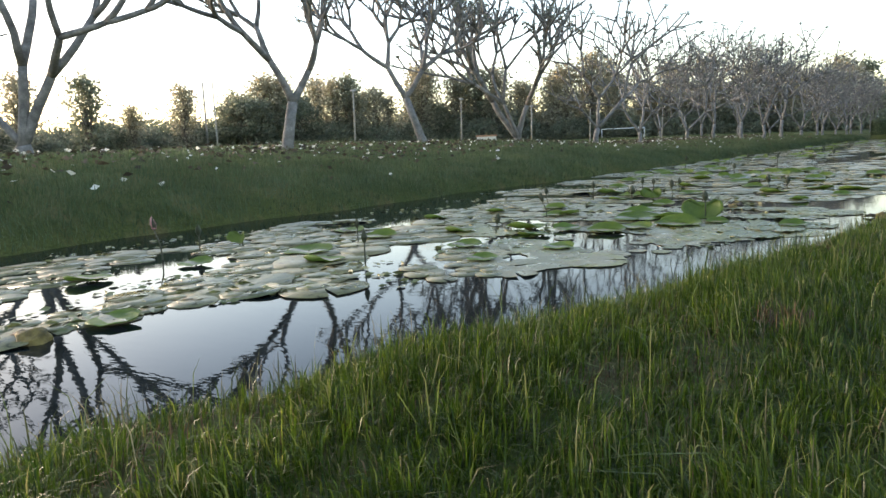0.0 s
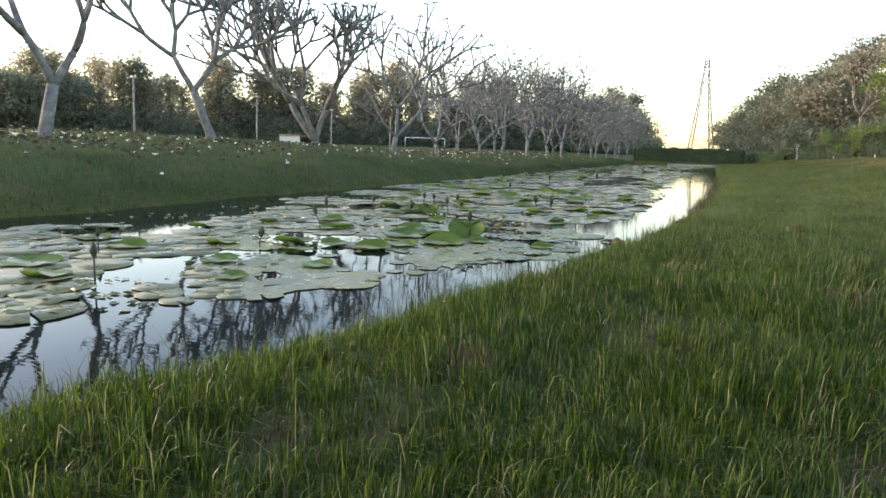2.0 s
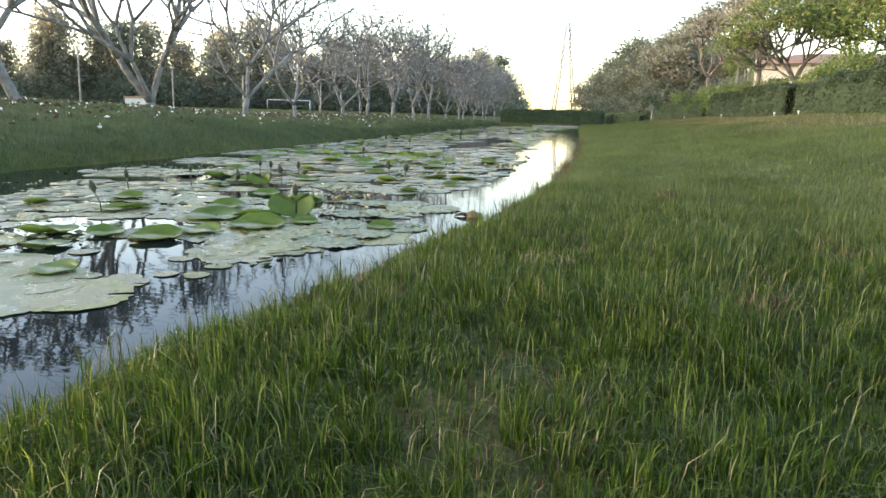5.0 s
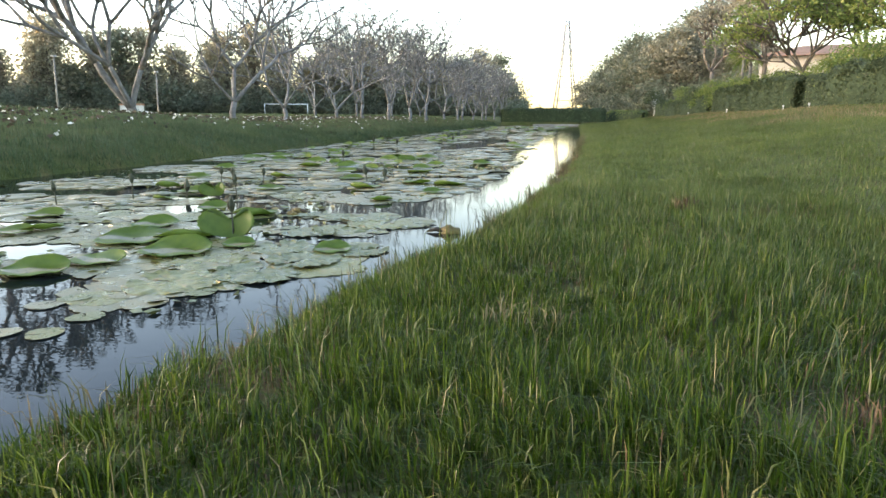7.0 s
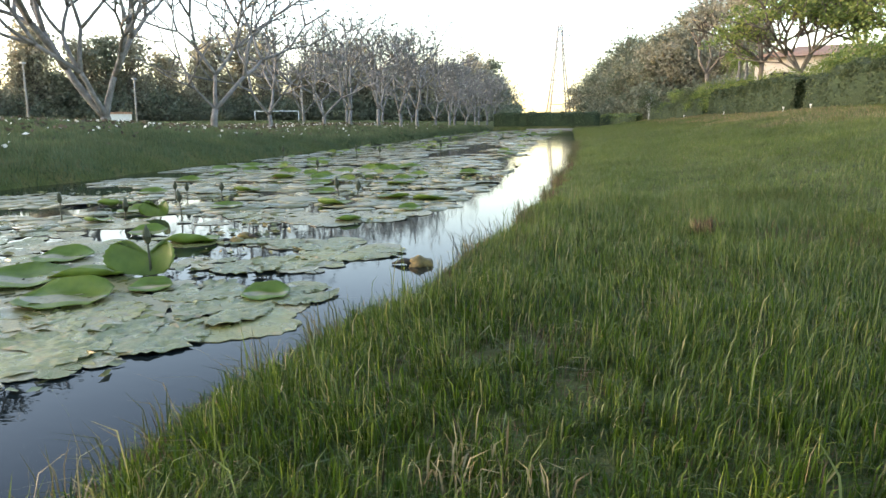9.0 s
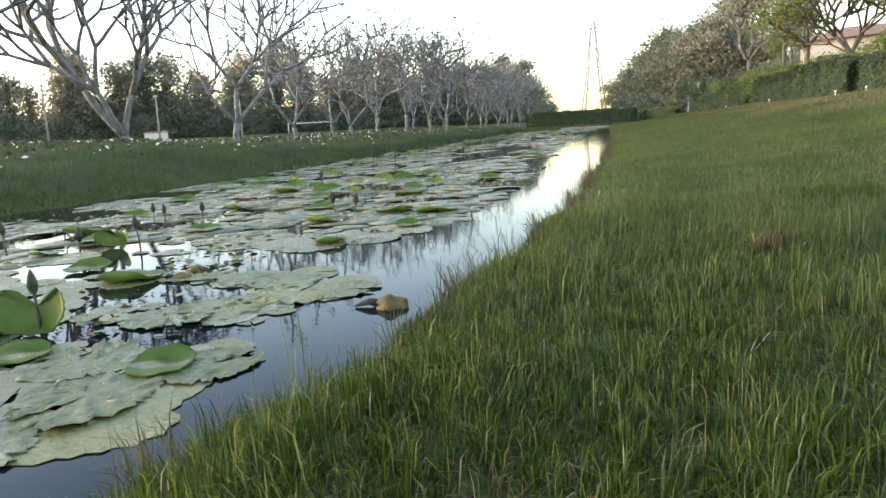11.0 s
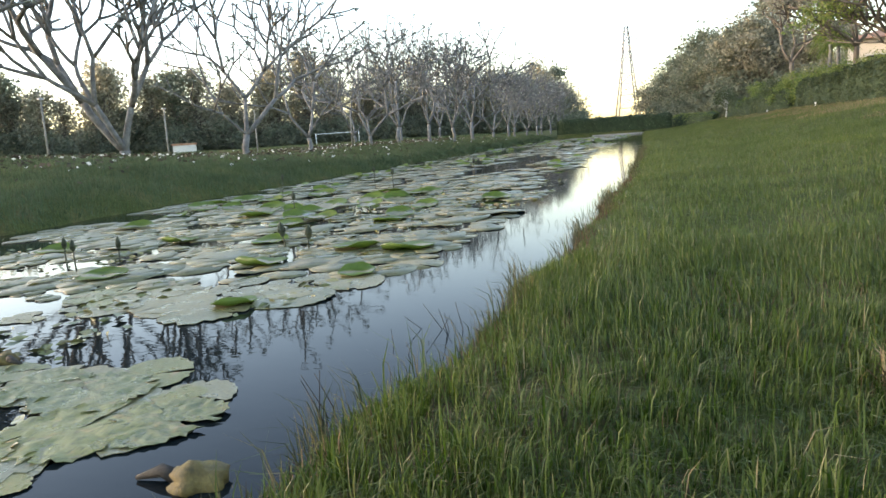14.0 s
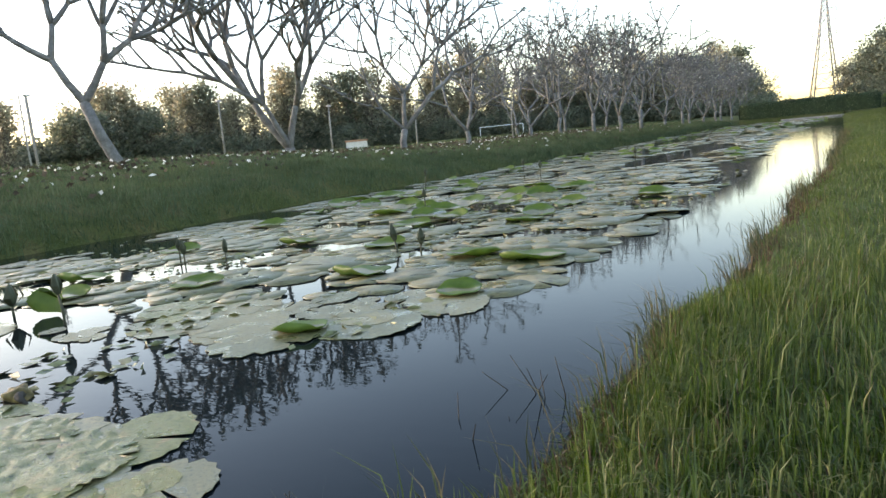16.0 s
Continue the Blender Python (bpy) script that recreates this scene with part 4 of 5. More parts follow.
# ---- water lilies ----
def pad_mesh(name, seed, n=40, curl=0.06, crumple=0.02, notch=0.2, jag=0.022, rings=3, freq=3.5):
    """A lily pad of radius 1: notched, toothed rim, some rings, a little thick."""
    rng = np.random.default_rng(seed)
    ang = np.linspace(notch / 2, 2 * math.pi - notch / 2, n)
    rim = 1 + jag * np.where(np.arange(n) % 2, 1, -1) + 0.06 * np.sin(ang * 2 + rng.uniform(0, 6)) + 0.05 * np.sin(ang * 3 + rng.uniform(0, 6)) + rng.normal(0, 0.016, n) - 0.18 * (rng.random(n) < 0.05)
    up = curl * np.maximum(0, np.sin(ang * rng.integers(1, 3) + rng.uniform(0, 6))) ** 2 * rng.uniform(0.3, 1.6)
    rows = [(k / rings, (k / rings) ** 5) for k in range(rings + 1)]
    V = [(0, 0, 0.0)]
    for f, u in rows[1:]:
        for j in range(n):
            r = f * (rim[j] if f == 1 else (0.5 + 0.5 * rim[j]))
            ruck = crumple * noise.noise(Vector((math.cos(ang[j]) * f * freq, math.sin(ang[j]) * f * freq, seed * 1.7))) * (0.3 + f)
            V.append((math.cos(ang[j]) * r, math.sin(ang[j]) * r, up[j] * u + ruck))
    T = []
    for j in range(n - 1):
        T.append((0, 1 + j, 2 + j))
        for k in range(rings - 1):
            a, c = 1 + k * n + j, 1 + (k + 1) * n + j
            T += [(a, c, c + 1), (a, c + 1, a + 1)]
    top, o = len(V), 1 + (rings - 1) * n
    rim_top = V[o:o + n]
    V += [(x, y, z - 0.01) for x, y, z in V[:top]] + rim_top + [(x, y, z - 0.01) for x, y, z in rim_top]
    low = [(q + top, p + top, s + top) for p, q, s in T]
    r0, r1 = 2 * top, 2 * top + n
    wall = []
    for j in range(n - 1):
        wall += [(r0 + j, r1 + j, r1 + j + 1), (r0 + j, r1 + j + 1, r0 + j + 1)]
    return fast_mesh(name, np.array(V), np.array(T + low + wall), True)


PADS = [pad_mesh("lily_pad", 100 + k, 40, 0.003 if k % 3 else 0.03, 0.004 if k % 4 else 0.012) for k in range(12)]
for k, me in enumerate(PADS):
    me.materials.append(M_PAD_OLD if k % 4 == 0 else M_PAD)
PAD_LABELS = ["flat grey-green lily pad floating on the canal", "grey-green lily pad with upturned toothed rim", "weathered yellowish lily pad lying on the water"]
RIGHT_Y = [-3, 2.0, 3.0, 3.7, 5.0, 5.8, 7.0, 8.5, 9.0, 10.0, 10.9, 11.5, 12.1, 12.8, 14.0, 15.2, 18.2, 24, 30, 45, 92]
RIGHT_X = [-5.2, -5.0, -4.8, -4.0, -3.1, -2.8, -2.2, -1.55, -1.5, -1.6, -1.45, -2.4, -2.35, -2.0, -1.3, -1.3, -1.25, -1.3, -1.6, -1.8, -0.5]
rg = random.Random(21)
placed, far_pads = [], []


def free(x, y, r, gap):
    for px, py, pr in placed[-700:]:
        if (px - x) ** 2 + (py - y) ** 2 < (gap * (pr + r)) ** 2:
            return False
    return True


# open water between the pads: centre and half widths
OPEN = [(-3.0, 11.68, 1.35, 0.46), (-2.75, 10.40, 0.8, 0.24), (-2.35, 9.48, 0.95, 0.17), (-3.35, 6.6, 0.7, 0.26), (-5.0, 12.45, 0.9, 0.3), (-5.4, 14.4, 0.6, 0.22), (-7.2, 3.9, 0.8, 0.25), (-4.6, 4.9, 0.5, 0.2), (-4.1, 7.2, 0.5, 0.15), (-7.5, 12.6, 1.0, 0.35), (-3.4, 13.6, 0.6, 0.14), (-4.6, 15.6, 0.9, 0.2), (-2.2, 16.4, 0.6, 0.2), (-5.6, 17.4, 1.0, 0.22), (-3.6, 18.6, 0.8, 0.22), (-5.9, 9.7, 0.6, 0.16), (-4.4, 8.5, 0.5, 0.14)]
tries = 0
while tries < 11000:
    tries += 1
    y = rg.uniform(-1.5, 21)
    xr, xl = float(np.interp(y, RIGHT_Y, RIGHT_X)), FAR_X + float(np.interp(y, [0, 10, 16, 21], [1.7, 1.7, 1.2, 0.6])) + 0.4 * math.sin(y * 1.7)
    x = rg.uniform(xl, xr)
    r = rg.choice((0.10, 0.14, 0.18, 0.23, 0.28, 0.33, 0.38)) * rg.uniform(0.9, 1.1)
    if y < 2.5 and x > -4.9:
        continue
    gapn = noise.noise(Vector((x * 0.55, y * 0.45, 3.1)))
    if gapn > 0.20 and (x < -3 or y > 16):
        continue
    if x < FAR_X + 2.2 and y < 16 and noise.noise(Vector((x * 0.4, y * 0.3, 9))) > -0.05:
        continue
    if any(((x - gx0) / (ga + r * 0.7)) ** 2 + ((y - gy0) / (gb + r * 0.7)) ** 2 < 1 for gx0, gy0, ga, gb in OPEN):
        continue
    if free(x, y, r, 0.61):
        placed.append((x, y, r))
placed.sort(key=lambda q: (q[0] + 1.5) ** 2 + (q[1] - 9) ** 2)
for k, (x, y, r) in enumerate(placed[:290]):
    j = rg.randrange(12)
    ob = tagged(new("lily_pad", PADS[j]), PAD_LABELS[2 if j % 4 == 0 else (1 if j % 3 == 0 else 0)], "lily pad", "floating lily pads")
    ob.matrix_world = pose(x, y, 0.006 + 0.006 * rg.random(), rg.gauss(0, 0.2), rg.gauss(0, 0.2), rg.uniform(0, 360)) @ Matrix.Diagonal((r, r * rg.uniform(0.85, 1.05), r, 1))


CRINKLED = [pad_mesh("crinkled_pad", 150 + k, 72, 0.06, 0.05, 0.3, 0.025, 12, 5.5) for k in range(4)]
for me in CRINKLED:
    me.materials.append(M_PAD_OLD)
for k, (x, y, r) in enumerate(((-1.42, 10.6, 0.30), (-1.75, 10.46, 0.38), (-2.05, 10.85, 0.36), (-2.08, 10.06, 0.36), (-2.35, 9.82, 0.34), (-2.42, 10.92, 0.27), (-2.0, 8.0, 0.40), (-2.45, 7.6, 0.42), (-1.85, 8.55, 0.40), (-2.6, 8.3, 0.36), (-1.5, 9.0, 0.3), (-2.25, 8.95, 0.36))):
    ob = tagged(new("crinkled_lily_pad", CRINKLED[k % 4]), "old crinkled lily pad with tan decaying patches", "lily pad", "floating lily pads")
    ob.matrix_world = pose(x, y, 0.013 + 0.002 * (k % 3), 0, 0, k * 77) @ Matrix.Diagonal((r * 0.85, r * 0.85, r * 0.8, 1))


def joined_pads(name, spots, label):
    verts, tris, base = [], [], 0
    for x, y, r in spots:
        a0, n, wob = rg.uniform(0, 6.28), 19, rg.uniform(0, 6.28)
        tx, ty, bz = rg.gauss(0, 0.005), rg.gauss(0, 0.005), rg.uniform(0.005, 0.016)
        ring = []
        up = rg.uniform(0, 6.28)
        lift = rg.choice((0, 0, 0, 0, 0, 0.02, 0.10))
        for j in range(n):
            a = a0 + 0.1 + (6.08) * j / (n - 1)
            q = r * (1 + (0.025 if j % 2 else -0.025) + 0.07 * math.sin(2 * a + wob) + rg.gauss(0, 0.03))
            dx, dy = math.cos(a) * q, math.sin(a) * q
            ring.append((x + dx, y + dy, bz + dx * tx + dy * ty + lift * r * max(0, math.cos(a - up)) ** 2))
        verts += [(x, y, bz)] + ring + [(px, py, pz - 0.005) for px, py, pz in ring]
        for j in range(n - 1):
            tris += [(base, base + 1 + j, base + 2 + j), (base + 1 + j, base + 1 + n + j, base + 2 + n + j), (base + 1 + j, base + 2 + n + j, base + 2 + j)]
        base += 1 + 2 * n
    return tagged(part(name, fast_mesh(name, np.array(verts), np.array(tris)), M_PAD), label, "lily pads", kind="stuff")


for k in range(1700):
    y = 20 + 65 * rg.random() ** 1.25
    xr = float(np.interp(y, RIGHT_Y, RIGHT_X))
    x = rg.uniform(FAR_X + 0.4, xr)
    if noise.noise(Vector((x * 0.5, y * 0.2, 5.5))) < 0.14:
        far_pads.append((x, y, rg.uniform(0.2, 0.4)))
joined_pads("distant_lily_pads", placed[290:] + far_pads, "crowded lily pads covering the canal further off")


# broken bits of old leaf, on the pads and between them
n = 5200
y = rng.uniform(0, 24, n)
x = FAR_X + 0.6 + (np.interp(y, RIGHT_Y, RIGHT_X) + 0.15 - FAR_X - 0.6) * rng.random(n) ** 0.7
k = np.array([noise.noise(Vector((px * 0.8, py * 0.7, 7.7))) > 0.0 for px, py in zip(x, y)]) & ((y > 2.5) | (x < -4.9))
c = np.stack([x[k], y[k], np.full(int(k.sum()), 0.016)], 1)
v, t = leaf_cards(rng, c, 0.10, (0.03, 0.03, 0.002), 0.93, 0.7)
v[:, 2] = 0.014 + (v[:, 2] - 0.016) * 0.45
tagged(part("leaf_litter", fast_mesh("leaf_litter", v, t), M_PAD_OLD), "broken bits of decaying lily leaf among the pads", "leaf litter", kind="stuff")


def raised_leaf(x, y, r, turn, fold, tilt, h, label, mat=None, seed=0, other=12, flat=(3, 5)):
    """A leaf lifting off the water: one side curls up by fold degrees, the other by other degrees."""
    ob = thing("raised_lily_leaf", label, "lily leaf", pose(x, y, h, 0, 0, turn), "raised lily leaves")
    bm = bmesh.new()
    nu, nv = 14, 11
    t = radians(tilt)
    grid = []
    ph = seed * 1.7
    for a in range(nu + 1):
        u = -1 + 2 * a / nu
        half = math.sqrt(max(0, 1 - u * u)) ** 0.8
        line = []
        for k in range(nv):
            s = (-1 + 2 * k / (nv - 1)) * half
            s0 = (0.5 if s > 0 else 0.7) * half * (0 if tilt > 60 else 1)
            curl = radians(fold if s > 0 else other) * (0.75 + 0.4 * math.sin(u * 2.2 + ph))
            R = max(1 - s0, 0.2) / max(curl, 0.05)
            arc = max(0.0, abs(s) - s0)
            rag = 0.025 * (1 if (a + k) % 2 else -1) * (abs(s) > half * 0.95)
            if tilt > 60:
                R = 1 / radians(34)
            p = Vector((u, math.copysign(min(abs(s), s0) + R * math.sin(arc / R), s) * (1 + rag), R * (1 - math.cos(arc / R)) + 0.03 * math.sin(u * 5 + s * 4 + ph) + 0.05 * u * u))
            if tilt > 60:
                p = Vector((p.y * 1.15, p.x * 0.62 - 0.12 * abs(p.y) - 0.5 * max(0, p.x) * max(0, 1 - abs(p.y) / 0.4), p.z + 0.4 * abs(p.y)))
            line.append(bm.verts.new(Matrix.Rotation(t, 3, "X") @ p * r))
        grid.append(line)
    for a in range(nu):
        for k in range(nv - 1):
            fc = bm.faces.new((grid[a][k], grid[a + 1][k], grid[a + 1][k + 1], grid[a][k + 1]))
            fc.material_index = 1 if tilt < 60 and flat[0] <= k <= flat[1] else 0
    bmesh.ops.remove_doubles(bm, verts=bm.verts, dist=0.0008)
    bmesh.ops.solidify(bm, geom=list(bm.faces), thickness=0.004)
    for fc in bm.faces:
        fc.smooth = True
    part("blade", bm, mat or M_LEAF_UP, ob).data.materials.append(M_PAD)
    part("stem", tube("stem", [Vector((0, 0, 0.0)), Vector((0.02, 0.01, -h * 0.6 - 0.05)), Vector((0.03, 0.02, -h - 0.3))], [0.009, 0.01, 0.011], 6), M_STEM, ob)
    return ob


GREEN = "bright green raised lily leaf, folded along its midrib"
CURL = "curled green lily leaf lifting off the water"
raised = [(-5.3, 9.1, 0.25, 20, 45, 30, 0.14, GREEN), (-4.88, 7.6, 0.34, 5, 50, 25, 0.10, GREEN), (-4.3, 7.7, 0.24, 40, 35, 20, 0.08, CURL), (-6.17, 4.75, 0.36, 15, 55, 12, 0.12, GREEN),
          (-5.5, 4.4, 0.28, 10, 40, 10, 0.07, CURL), (-7.45, 4.7, 0.16, 10, 30, 75, 0.15, GREEN), (-6.75, 3.6, 0.24, 0, 40, 15, 0.06, CURL), (-6.9, 2.5, 0.28, 30, 50, 50, 0.14, CURL),
          (-3.05, 9.5, 0.29, 12, 20, 66, 0.14, GREEN), (-3.45, 9.3, 0.38, 195, 50, 25, 0.10, GREEN), (-3.85, 9.05, 0.44, 190, 48, 18, 0.09, GREEN), (-3.5, 8.1, 0.28, 350, 40, 20, 0.08, GREEN),
          (-3.7, 7.65, 0.32, 20, 45, 25, 0.12, GREEN), (-5.2, 9.4, 0.26, 30, 55, 25, 0.15, GREEN), (-5.0, 12.55, 0.21, 8, 25, 80, 0.13, GREEN), (-5.6, 12.9, 0.3, 20, 40, 15, 0.12, GREEN),
          (-6.4, 13.6, 0.34, 0, 30, 12, 0.10, CURL), (-2.5, 15.1, 0.34, 205, 60, 30, 0.12, GREEN), (-1.85, 15.0, 0.38, 185, 62, 10, 0.06, CURL), (-3.15, 14.2, 0.33, 350, 55, 8, 0.06, CURL),
          (-1.87, 13.7, 0.22, 15, 50, 15, 0.07, CURL), (-8.2, 21.7, 0.5, 15, 40, 50, 0.28, "pale green raised lily leaf"), (-8.7, 21.2, 0.4, 50, 50, 30, 0.2, GREEN), (-7.4, 21.4, 0.36, 330, 50, 40, 0.2, GREEN),
          (-2.0, 20.1, 0.36, 10, 45, 20, 0.12, GREEN), (-5.0, 22.6, 0.4, 15, 50, 35, 0.2, GREEN), (-4.1, 21.8, 0.36, 350, 50, 30, 0.14, GREEN), (-3.5, 10.9, 0.34, 190, 20, 8, 0.05, CURL),
          (-6.0, 18.6, 0.4, 0, 45, 25, 0.12, GREEN), (-4.6, 17.2, 0.34, 20, 50, 25, 0.12, GREEN), (-2.7, 9.0, 0.2, 30, 40, 12, 0.05, CURL), (-1.75, 8.95, 0.22, 190, 45, 18, 0.07, CURL), (-3.95, 5.2, 0.2, 0, 60, 14, 0.07, CURL),
          (-3.6, 6.2, 0.22, 0, 55, 12, 0.06, CURL), (-6.6, 9.35, 0.22, 40, 50, 30, 0.16, GREEN), (-7.6, 17.5, 0.34, 10, 50, 30, 0.15, GREEN), (-4.9, 1.8, 0.24, 0, 45, 20, 0.1, CURL), (-5.5, 12.05, 0.22, 0, 60, 10, 0.08, CURL),
          (-3.1, 8.6, 0.4, 10, 60, 8, 0.05, GREEN), (-4.2, 9.9, 0.32, 0, 60, 10, 0.05, CURL), (-4.4, 7.0, 0.26, 0, 60, 10, 0.06, CURL), (-5.6, 7.0, 0.26, 180, 60, 10, 0.06, CURL),
          (-6.3, 6.1, 0.3, 10, 50, 20, 0.1, GREEN), (-4.7, 5.9, 0.26, 170, 50, 20, 0.08, GREEN), (-7.2, 6.4, 0.28, 350, 50, 20, 0.1, GREEN), (-5.9, 10.2, 0.28, 15, 50, 20, 0.09, GREEN), (-4.3, 11.3, 0.26, 190, 50, 20, 0.08, CURL), (-4.6, 13.6, 0.3, 10, 50, 20, 0.09, GREEN),
          (-3.9, 15.6, 0.3, 20, 50, 20, 0.1, GREEN), (-5.4, 15.8, 0.3, 350, 50, 20, 0.1, GREEN), (-6.9, 15.2, 0.32, 10, 50, 20, 0.1, GREEN), (-3.0, 17.4, 0.32, 185, 50, 20, 0.1, GREEN), (-7.0, 8.2, 0.26, 20, 50, 20, 0.1, CURL), (-2.4, 12.6, 0.22, 200, 50, 20, 0.06, CURL)]
for k, (x, y, r, turn, fold, tilt, h, lab) in enumerate(raised):
    stand = tilt > 60
    raised_leaf(x, y, r * (0.9 if stand else 0.78), turn + (180 if k % 3 == 1 and not stand else 0), 30 if stand else (130 if lab == CURL else 105), tilt if stand else 0, h if stand else 0.022 + 0.1 * h, lab, M_LEAF_UP if lab != CURL else M_LEAF_EDGE, k, 25 if lab == GREEN else 8)
k = 0
while k < 100:
    y = 17.5 + 62 * rg.random() ** 1.2
    x = rg.uniform(FAR_X + 0.8, float(np.interp(y, RIGHT_Y, RIGHT_X)) - 0.3)
    if noise.noise(Vector((x * 0.35, y * 0.12, 1.5))) < 0.02:
        continue
    k += 1
    raised_leaf(x, y, rg.uniform(0.16, 0.30), rg.uniform(-60, 60), rg.uniform(60, 130), rg.uniform(0, 16), rg.uniform(0.03, 0.08), GREEN, None, 200 + k, 30, (2, 6))


def lily_bud(x, y, h, lean, turn, label, pink=False, s=1.0, opened=False):
    s = s if s < 1.2 else 1.2 + (s - 1.2) * 0.35
    s *= 0.8
    ob = thing("lily_bud", label, "flower bud", pose(x, y, 0, 0, 0, turn), "water lily buds")
    top = Vector((lean * h, 0, h))
    part("stem", tube("stem", [Vector((0, 0, -0.3)), Vector((lean * h * 0.35, 0, h * 0.5)), top], [0.010 * s, 0.009 * s, 0.008 * s], 7), M_STEM, ob)
    n, prof = 10, [(0.0, 0.012), (0.02, 0.026), (0.06, 0.032), (0.11, 0.022), (0.15, 0.004)]
    V, T = [], []
    for z, r in prof:
        for k in range(n):
            a = 6.2832 * k / n
            q = r * s * (1 + 0.12 * math.cos(4 * a))
            V.append((top.x + math.cos(a) * q + lean * z * s * 0.6, math.sin(a) * q, top.z + z * s))
    for i in range(len(prof) - 1):
        for k in range(n):
            a, c = i * n + k, i * n + (k + 1) % n
            T += [(a, c, c + n), (a, c + n, a + n)]
    part("bud", fast_mesh("bud", np.array(V), np.array(T), True), M_PINK if pink else M_BUD, ob, "pink closed petals" if pink else "closed green-brown sepals")
    for k in range(4):
        a = 6.2832 * (k + 0.5) / 4
        ca, sa = math.cos(a), math.sin(a)
        flare = 0.075 if opened else 0.036
        bm = bmesh.new()
        vs = [bm.verts.new((top.x + ca * rr * s - sa * ww * s + lean * z * s * 0.6, sa * rr * s + ca * ww * s, top.z + z * s)) for z, rr, ww in ((0, 0.014, -0.012), (0, 0.014, 0.012), (0.06, flare, -0.022), (0.06, flare, 0.022), (0.145, flare * 0.55, 0.0))]
        bm.faces.new((vs[0], vs[1], vs[3], vs[2]))
        bm.faces.new((vs[2], vs[3], vs[4]))
        bmesh.ops.solidify(bm, geom=list(bm.faces), thickness=0.003)
        part("sepal", bm, M_BUD, ob)
    return ob


BUD = "closed water lily bud on an upright stem"
for x, y, h, lean, turn, pink, s in ((-3.0, 9.45, 0.26, -0.03, 0, 0, 1.5), (-5.3, 8.95, 0.26, -0.35, 20, 0, 1.3), (-4.92, 4.45, 0.24, 0.02, 0, 0, 1.4), (-7.72, 4.26, 0.2, 0.0, 0, 0, 1.4), (-7.5, 3.65, 0.36, -0.25, 30, 1, 1.7),
                                    (-6.2, 5.6, 0.2, 0.0, 0, 0, 1.1), (-6.0, 12.0, 0.24, 0.0, 0, 0, 1.3), (-4.5, 12.3, 0.24, -0.1, 0, 0, 1.6), (-6.0, 14.5, 0.16, 0.05, 0, 0, 1.2), (-3.45, 15.2, 0.14, -0.2, 0, 0, 2.1),
                                    (-3.1, 15.1, 0.12, 0.1, 0, 0, 1.8), (-5.66, 14.3, 0.16, 0, 0, 0, 1.2), (-5.12, 14.4, 0.16, 0.05, 90, 0, 1.3), (-6.6, 11.2, 0.18, -0.1, 0, 0, 1.6), (-5.0, 18.2, 0.3, 0, 0, 0, 1.2),
                                    (-4.9, 22.5, 0.4, 0, 0, 0, 1.4), (-7.8, 22.6, 0.4, 0.1, 0, 0, 1.5), (-3.9, 26, 0.4, 0, 0, 0, 1.4), (-6.4, 25, 0.36, 0, 0, 0, 1.4), (-5.0, 7.0, 0.14, 0.2, 40, 0, 1.2)):
    lily_bud(x, y, h, lean, turn, "pink-tipped water lily bud leaning on its stem" if pink else BUD, bool(pink), s)
lily_bud(-5.35, 12.35, 0.10, 0.1, 0, "half-open grey water lily flower", False, 2.2, True)


# ---- floating fruit, twigs, tufts ----
def lumpy(name, seed, rx, ry, rz, mat, parent, label="", at=(0, 0, 0)):
    bm = bmesh.new()
    bmesh.ops.create_icosphere(bm, subdivisions=3, radius=1)
    for v in bm.verts:
        q = v.co.copy()
        k = 1 + 0.42 * noise.noise(q * 1.5 + Vector((seed, 0, 0))) + 0.14 * noise.noise(q * 5 + Vector((seed, 2, 0)))
        v.co = Vector((q.x * rx * k + at[0], q.y * ry * k + at[1], q.z * rz * k + at[2]))
    for f in bm.faces:
        f.smooth = True
    return part(name, bm, mat, parent, label)


def husk(x, y, s, turn, seed, label):
    ob = thing("floating_husk", label, "fruit husk", pose(x, y, 0.0, 0, 0, turn))
    lumpy("husk", seed, 0.15 * s, 0.11 * s, 0.09 * s, M_HUSK, ob, "", (0, 0, 0.015 * s))
    part("stalk", tube("stalk", [Vector((-0.08 * s, 0, 0.02)), Vector((-0.2 * s, 0.03, 0.035)), Vector((-0.34 * s, 0.02, 0.01))], [0.045 * s, 0.035 * s, 0.012 * s], 7), M_TWIG, ob, "dark broken stalk")
    return ob


husk(-0.91, 10.16, 0.72, 8, 1, "yellow-brown fruit husk floating by the bank")
husk(-3.1, 11.25, 0.6, 170, 2, "olive fruit husk floating among the pads")
husk(-4.9, 1.25, 0.9, 10, 3, "dark rotten fruit husk floating among the pads")
husk(-3.05, 10.95, 0.5, 30, 4, "olive fruit husk floating among the pads")


def twig(x, y, seed, h, label, spread=0.14):
    rngt = random.Random(seed)
    ob = thing("water_twig", label, "twig", pose(x, y, 0.0))
    for k in range(rngt.randint(3, 6)):
        a = rngt.uniform(0, 6.28)
        L = h * rngt.uniform(0.5, 1.0)
        d = Vector((math.cos(a) * spread, math.sin(a) * spread, 1)).normalized()
        p = Vector((rngt.gauss(0, 0.06), rngt.gauss(0, 0.06), -0.15))
        pts = [p, p + d * L * 0.5 + Vector((rngt.gauss(0, 0.02), 0, 0)), p + d * L + Vector((rngt.gauss(0, 0.05), rngt.gauss(0, 0.05), 0))]
        part("stem", tube("stem", pts, [0.0035, 0.003, 0.0015], 5), M_TWIG, ob)
    return ob


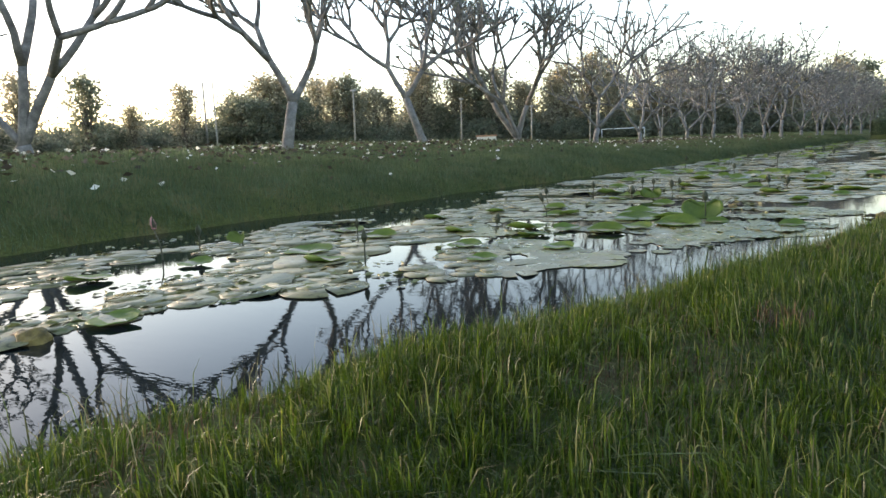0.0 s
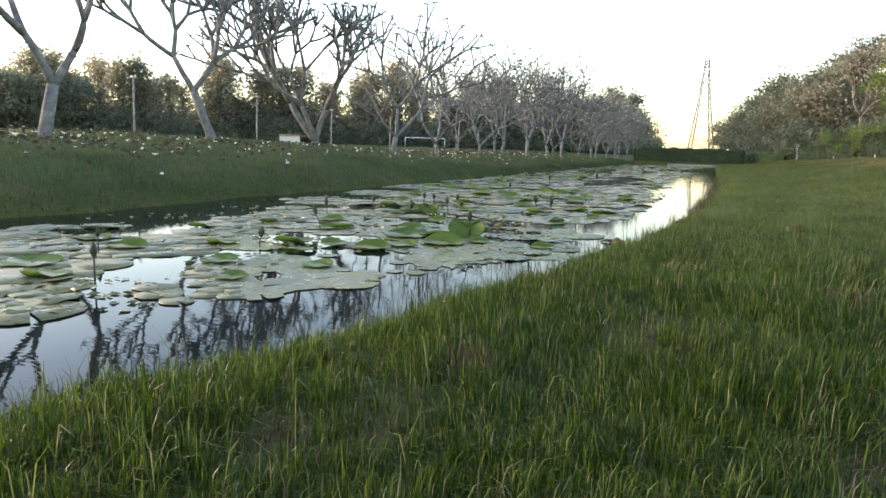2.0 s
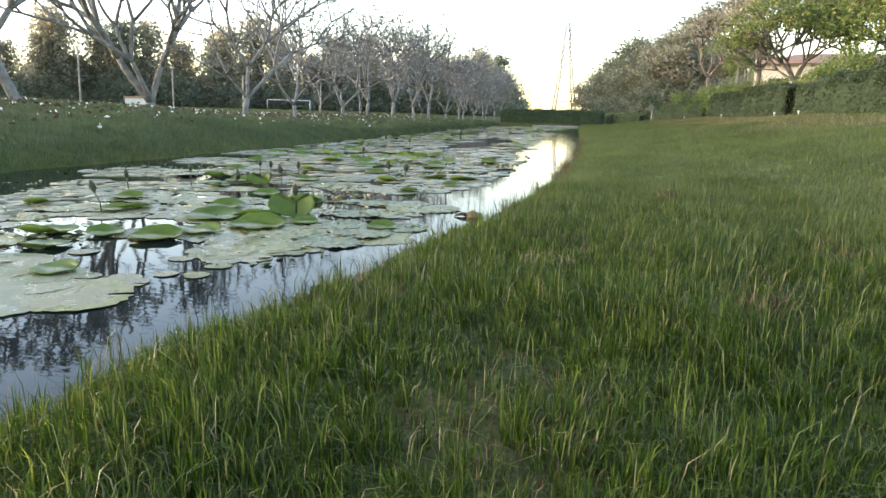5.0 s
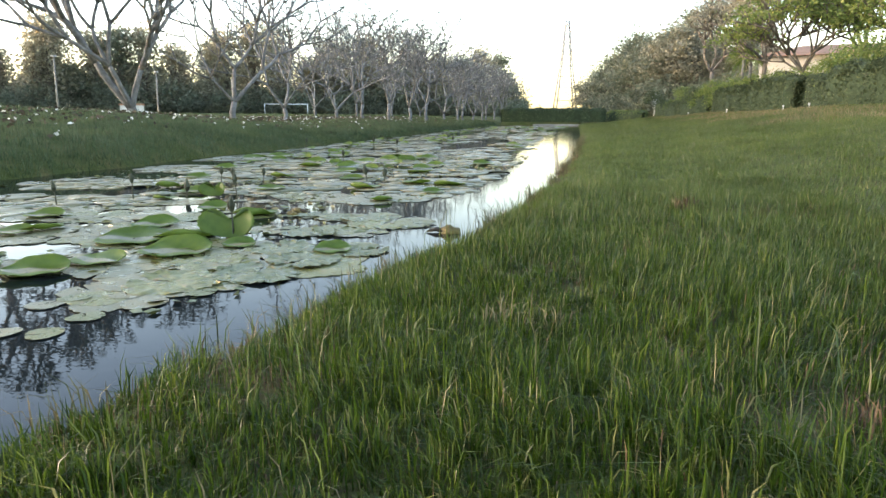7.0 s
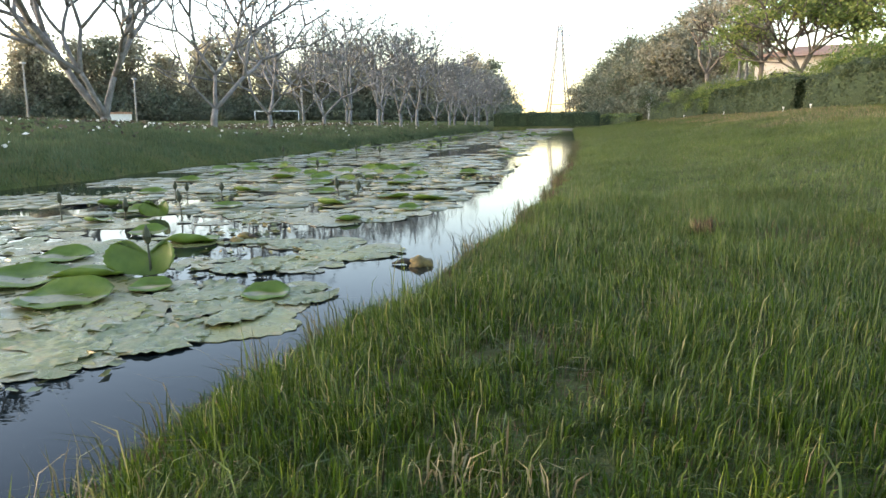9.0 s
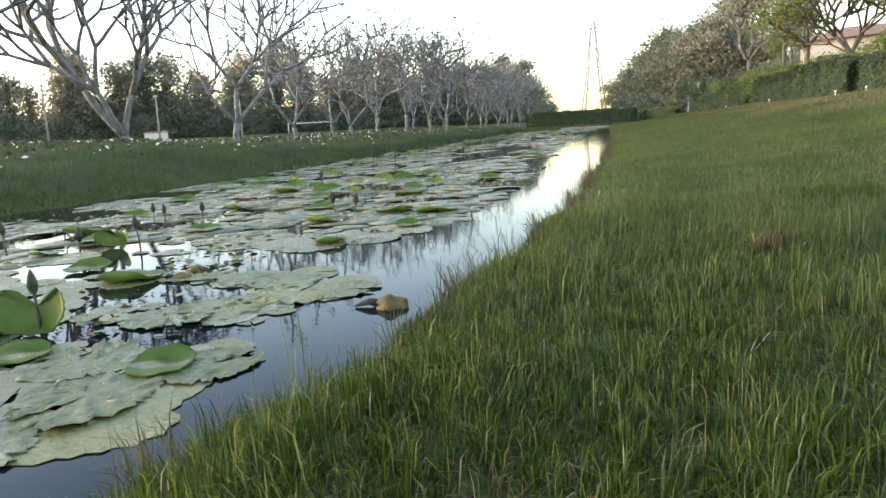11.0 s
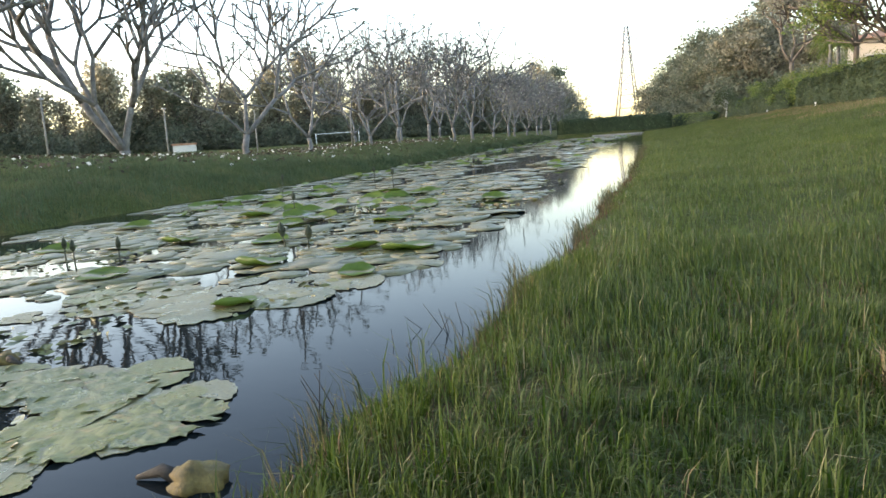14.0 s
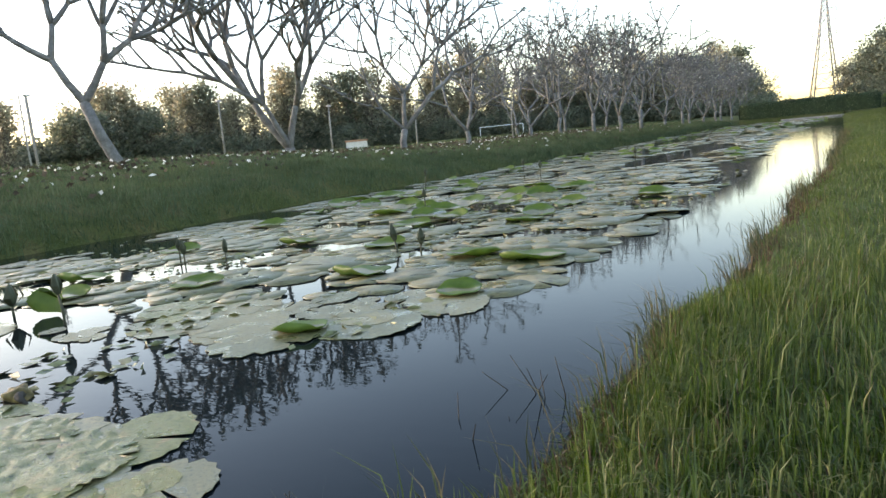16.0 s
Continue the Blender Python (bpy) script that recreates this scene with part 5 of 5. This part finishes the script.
for k, (x, y, h) in enumerate(((-0.57, 12.07, 0.34), (-0.7, 10.75, 0.4), (-0.62, 11.7, 0.24), (-0.45, 16.5, 0.4), (-1.05, 8.6, 0.24))):
    twig(x, y, k, h, "thin dark drowned twigs standing in the water")


def tuft(x, y, r, n, label, seed, mat=None, hmax=0.3):
    rngt = np.random.default_rng(seed)
    a, q = rngt.uniform(0, 6.28, n), r * np.sqrt(rngt.random(n))
    px, py = x + np.cos(a) * q, y + np.sin(a) * q
    me = blades_mesh("dry_tuft", np.stack([px, py, ground_z(px, py)], 1), rngt.uniform(0.12, hmax, n), rngt.uniform(0.003, 0.007, n), rngt.uniform(0, 6.28, n), rngt.uniform(0, 6.28, n), np.abs(rngt.normal(0.5, 0.4, n)).clip(0, 1.2))
    return tagged(part("dry_tuft", me, mat or M_DRY), label, "grass tuft")


tuft(1.52, 10.8, 0.13, 200, "withered brown grass tuft in the lawn", 1, M_DEADLEAF, 0.19)
tuft(1.47, 10.78, 0.09, 90, "pale straw lying over a withered grass tuft", 7, M_DRY, 0.2)
tuft(1.35, 5.3, 0.14, 110, "withered brown grass tuft in the lawn", 2, M_DEADLEAF, 0.17)
tuft(-0.6, 2.9, 0.14, 90, "withered reddish grass tuft on the bank", 3, M_DEADLEAF, 0.17)
tuft(0.2, 6.2, 0.2, 70, "pale dry grass tuft on the bank", 4, None, 0.17)
x, y = scatter(rng, -1.9, 3.2, 0, 14, 4500)
k = x > edge_near(y) + 0.1
lawn("dry_grass_blades", "scattered pale dry blades among the grass", rng, x[k], y[k], 0.08, 0.26, 0.002, 0.005, M_DRY, 2, 0.9)

y = rng.uniform(-0.3, 22, 9000)
x = edge_near(y) + np.abs(rng.normal(0, 0.09, len(y))) - 0.02
lawn("edge_grass", "dull dead grass fringing the water's edge", rng, x, y, 0.05, 0.2, 0.003, 0.007, M_DEADLEAF, 2, 0.9)

c = rng.uniform(-0.3, 40, 210)
y = np.repeat(c, 16) + rng.normal(0, 0.05, 210 * 16)
x = np.repeat(edge_near(c) + rng.uniform(-0.05, 0.06, 210), 16) + rng.normal(0, 0.035, 210 * 16)
z = np.maximum(ground_z(x, y), -0.03)
n = len(x)
me = blades_mesh("edge_sedge", np.stack([x, y, z], 1), rng.uniform(0.10, 0.36, n), rng.uniform(0.003, 0.007, n), rng.uniform(0, 6.28, n), rng.normal(3.0, 0.9, n), np.abs(rng.normal(0.45, 0.35, n)).clip(0, 1.2))
tagged(part("edge_sedge", me, M_EDGE), "scraggly sedge leaning over the water's edge", "grass", kind="stuff")

# fallen blossom and leaves under the trees
for name, mat, n, size, lab in (("fallen_blossom", M_FLOWER, 620, 0.15, "white fallen blossom scattered on the far bank"), ("fallen_leaves", M_TWIG_LEAF, 3600, 0.16, "dark brown fallen leaves under the plumeria trees")):
    x, y = rng.normal(-17.2, 2.6, n), rng.uniform(2, 70, n)
    k = x < edge_far(y) - 0.6
    c = np.stack([x[k], y[k], ground_z(x[k], y[k]) + 0.10], 1)
    v, t = leaf_cards(rng, c, size, (0.02, 0.02, 0.03), 0.75, 0.6)
    tagged(part(name, fast_mesh(name, v, t), mat), lab, "fallen petals" if mat is M_FLOWER else "fallen leaves", kind="stuff")

# small white garden lights at the foot of the hedges
for x, y in ((11.4, 40.6), (11.1, 44.0), (10.3, 55), (9.4, 67)):
    ob = thing("garden_light", "small white garden light at the hedge's foot", "garden light", on_ground(x, y), "garden lights")
    part("stake", tube("stake", [Vector((0, 0, -0.05)), Vector((0, 0, 0.18))], [0.02, 0.02], 6), M_WHITE, ob)
    part("head", tube("head", [Vector((0, 0, 0.17)), Vector((0, 0, 0.22)), Vector((0, 0, 0.28))], [0.03, 0.06, 0.05], 8), M_WHITE, ob)


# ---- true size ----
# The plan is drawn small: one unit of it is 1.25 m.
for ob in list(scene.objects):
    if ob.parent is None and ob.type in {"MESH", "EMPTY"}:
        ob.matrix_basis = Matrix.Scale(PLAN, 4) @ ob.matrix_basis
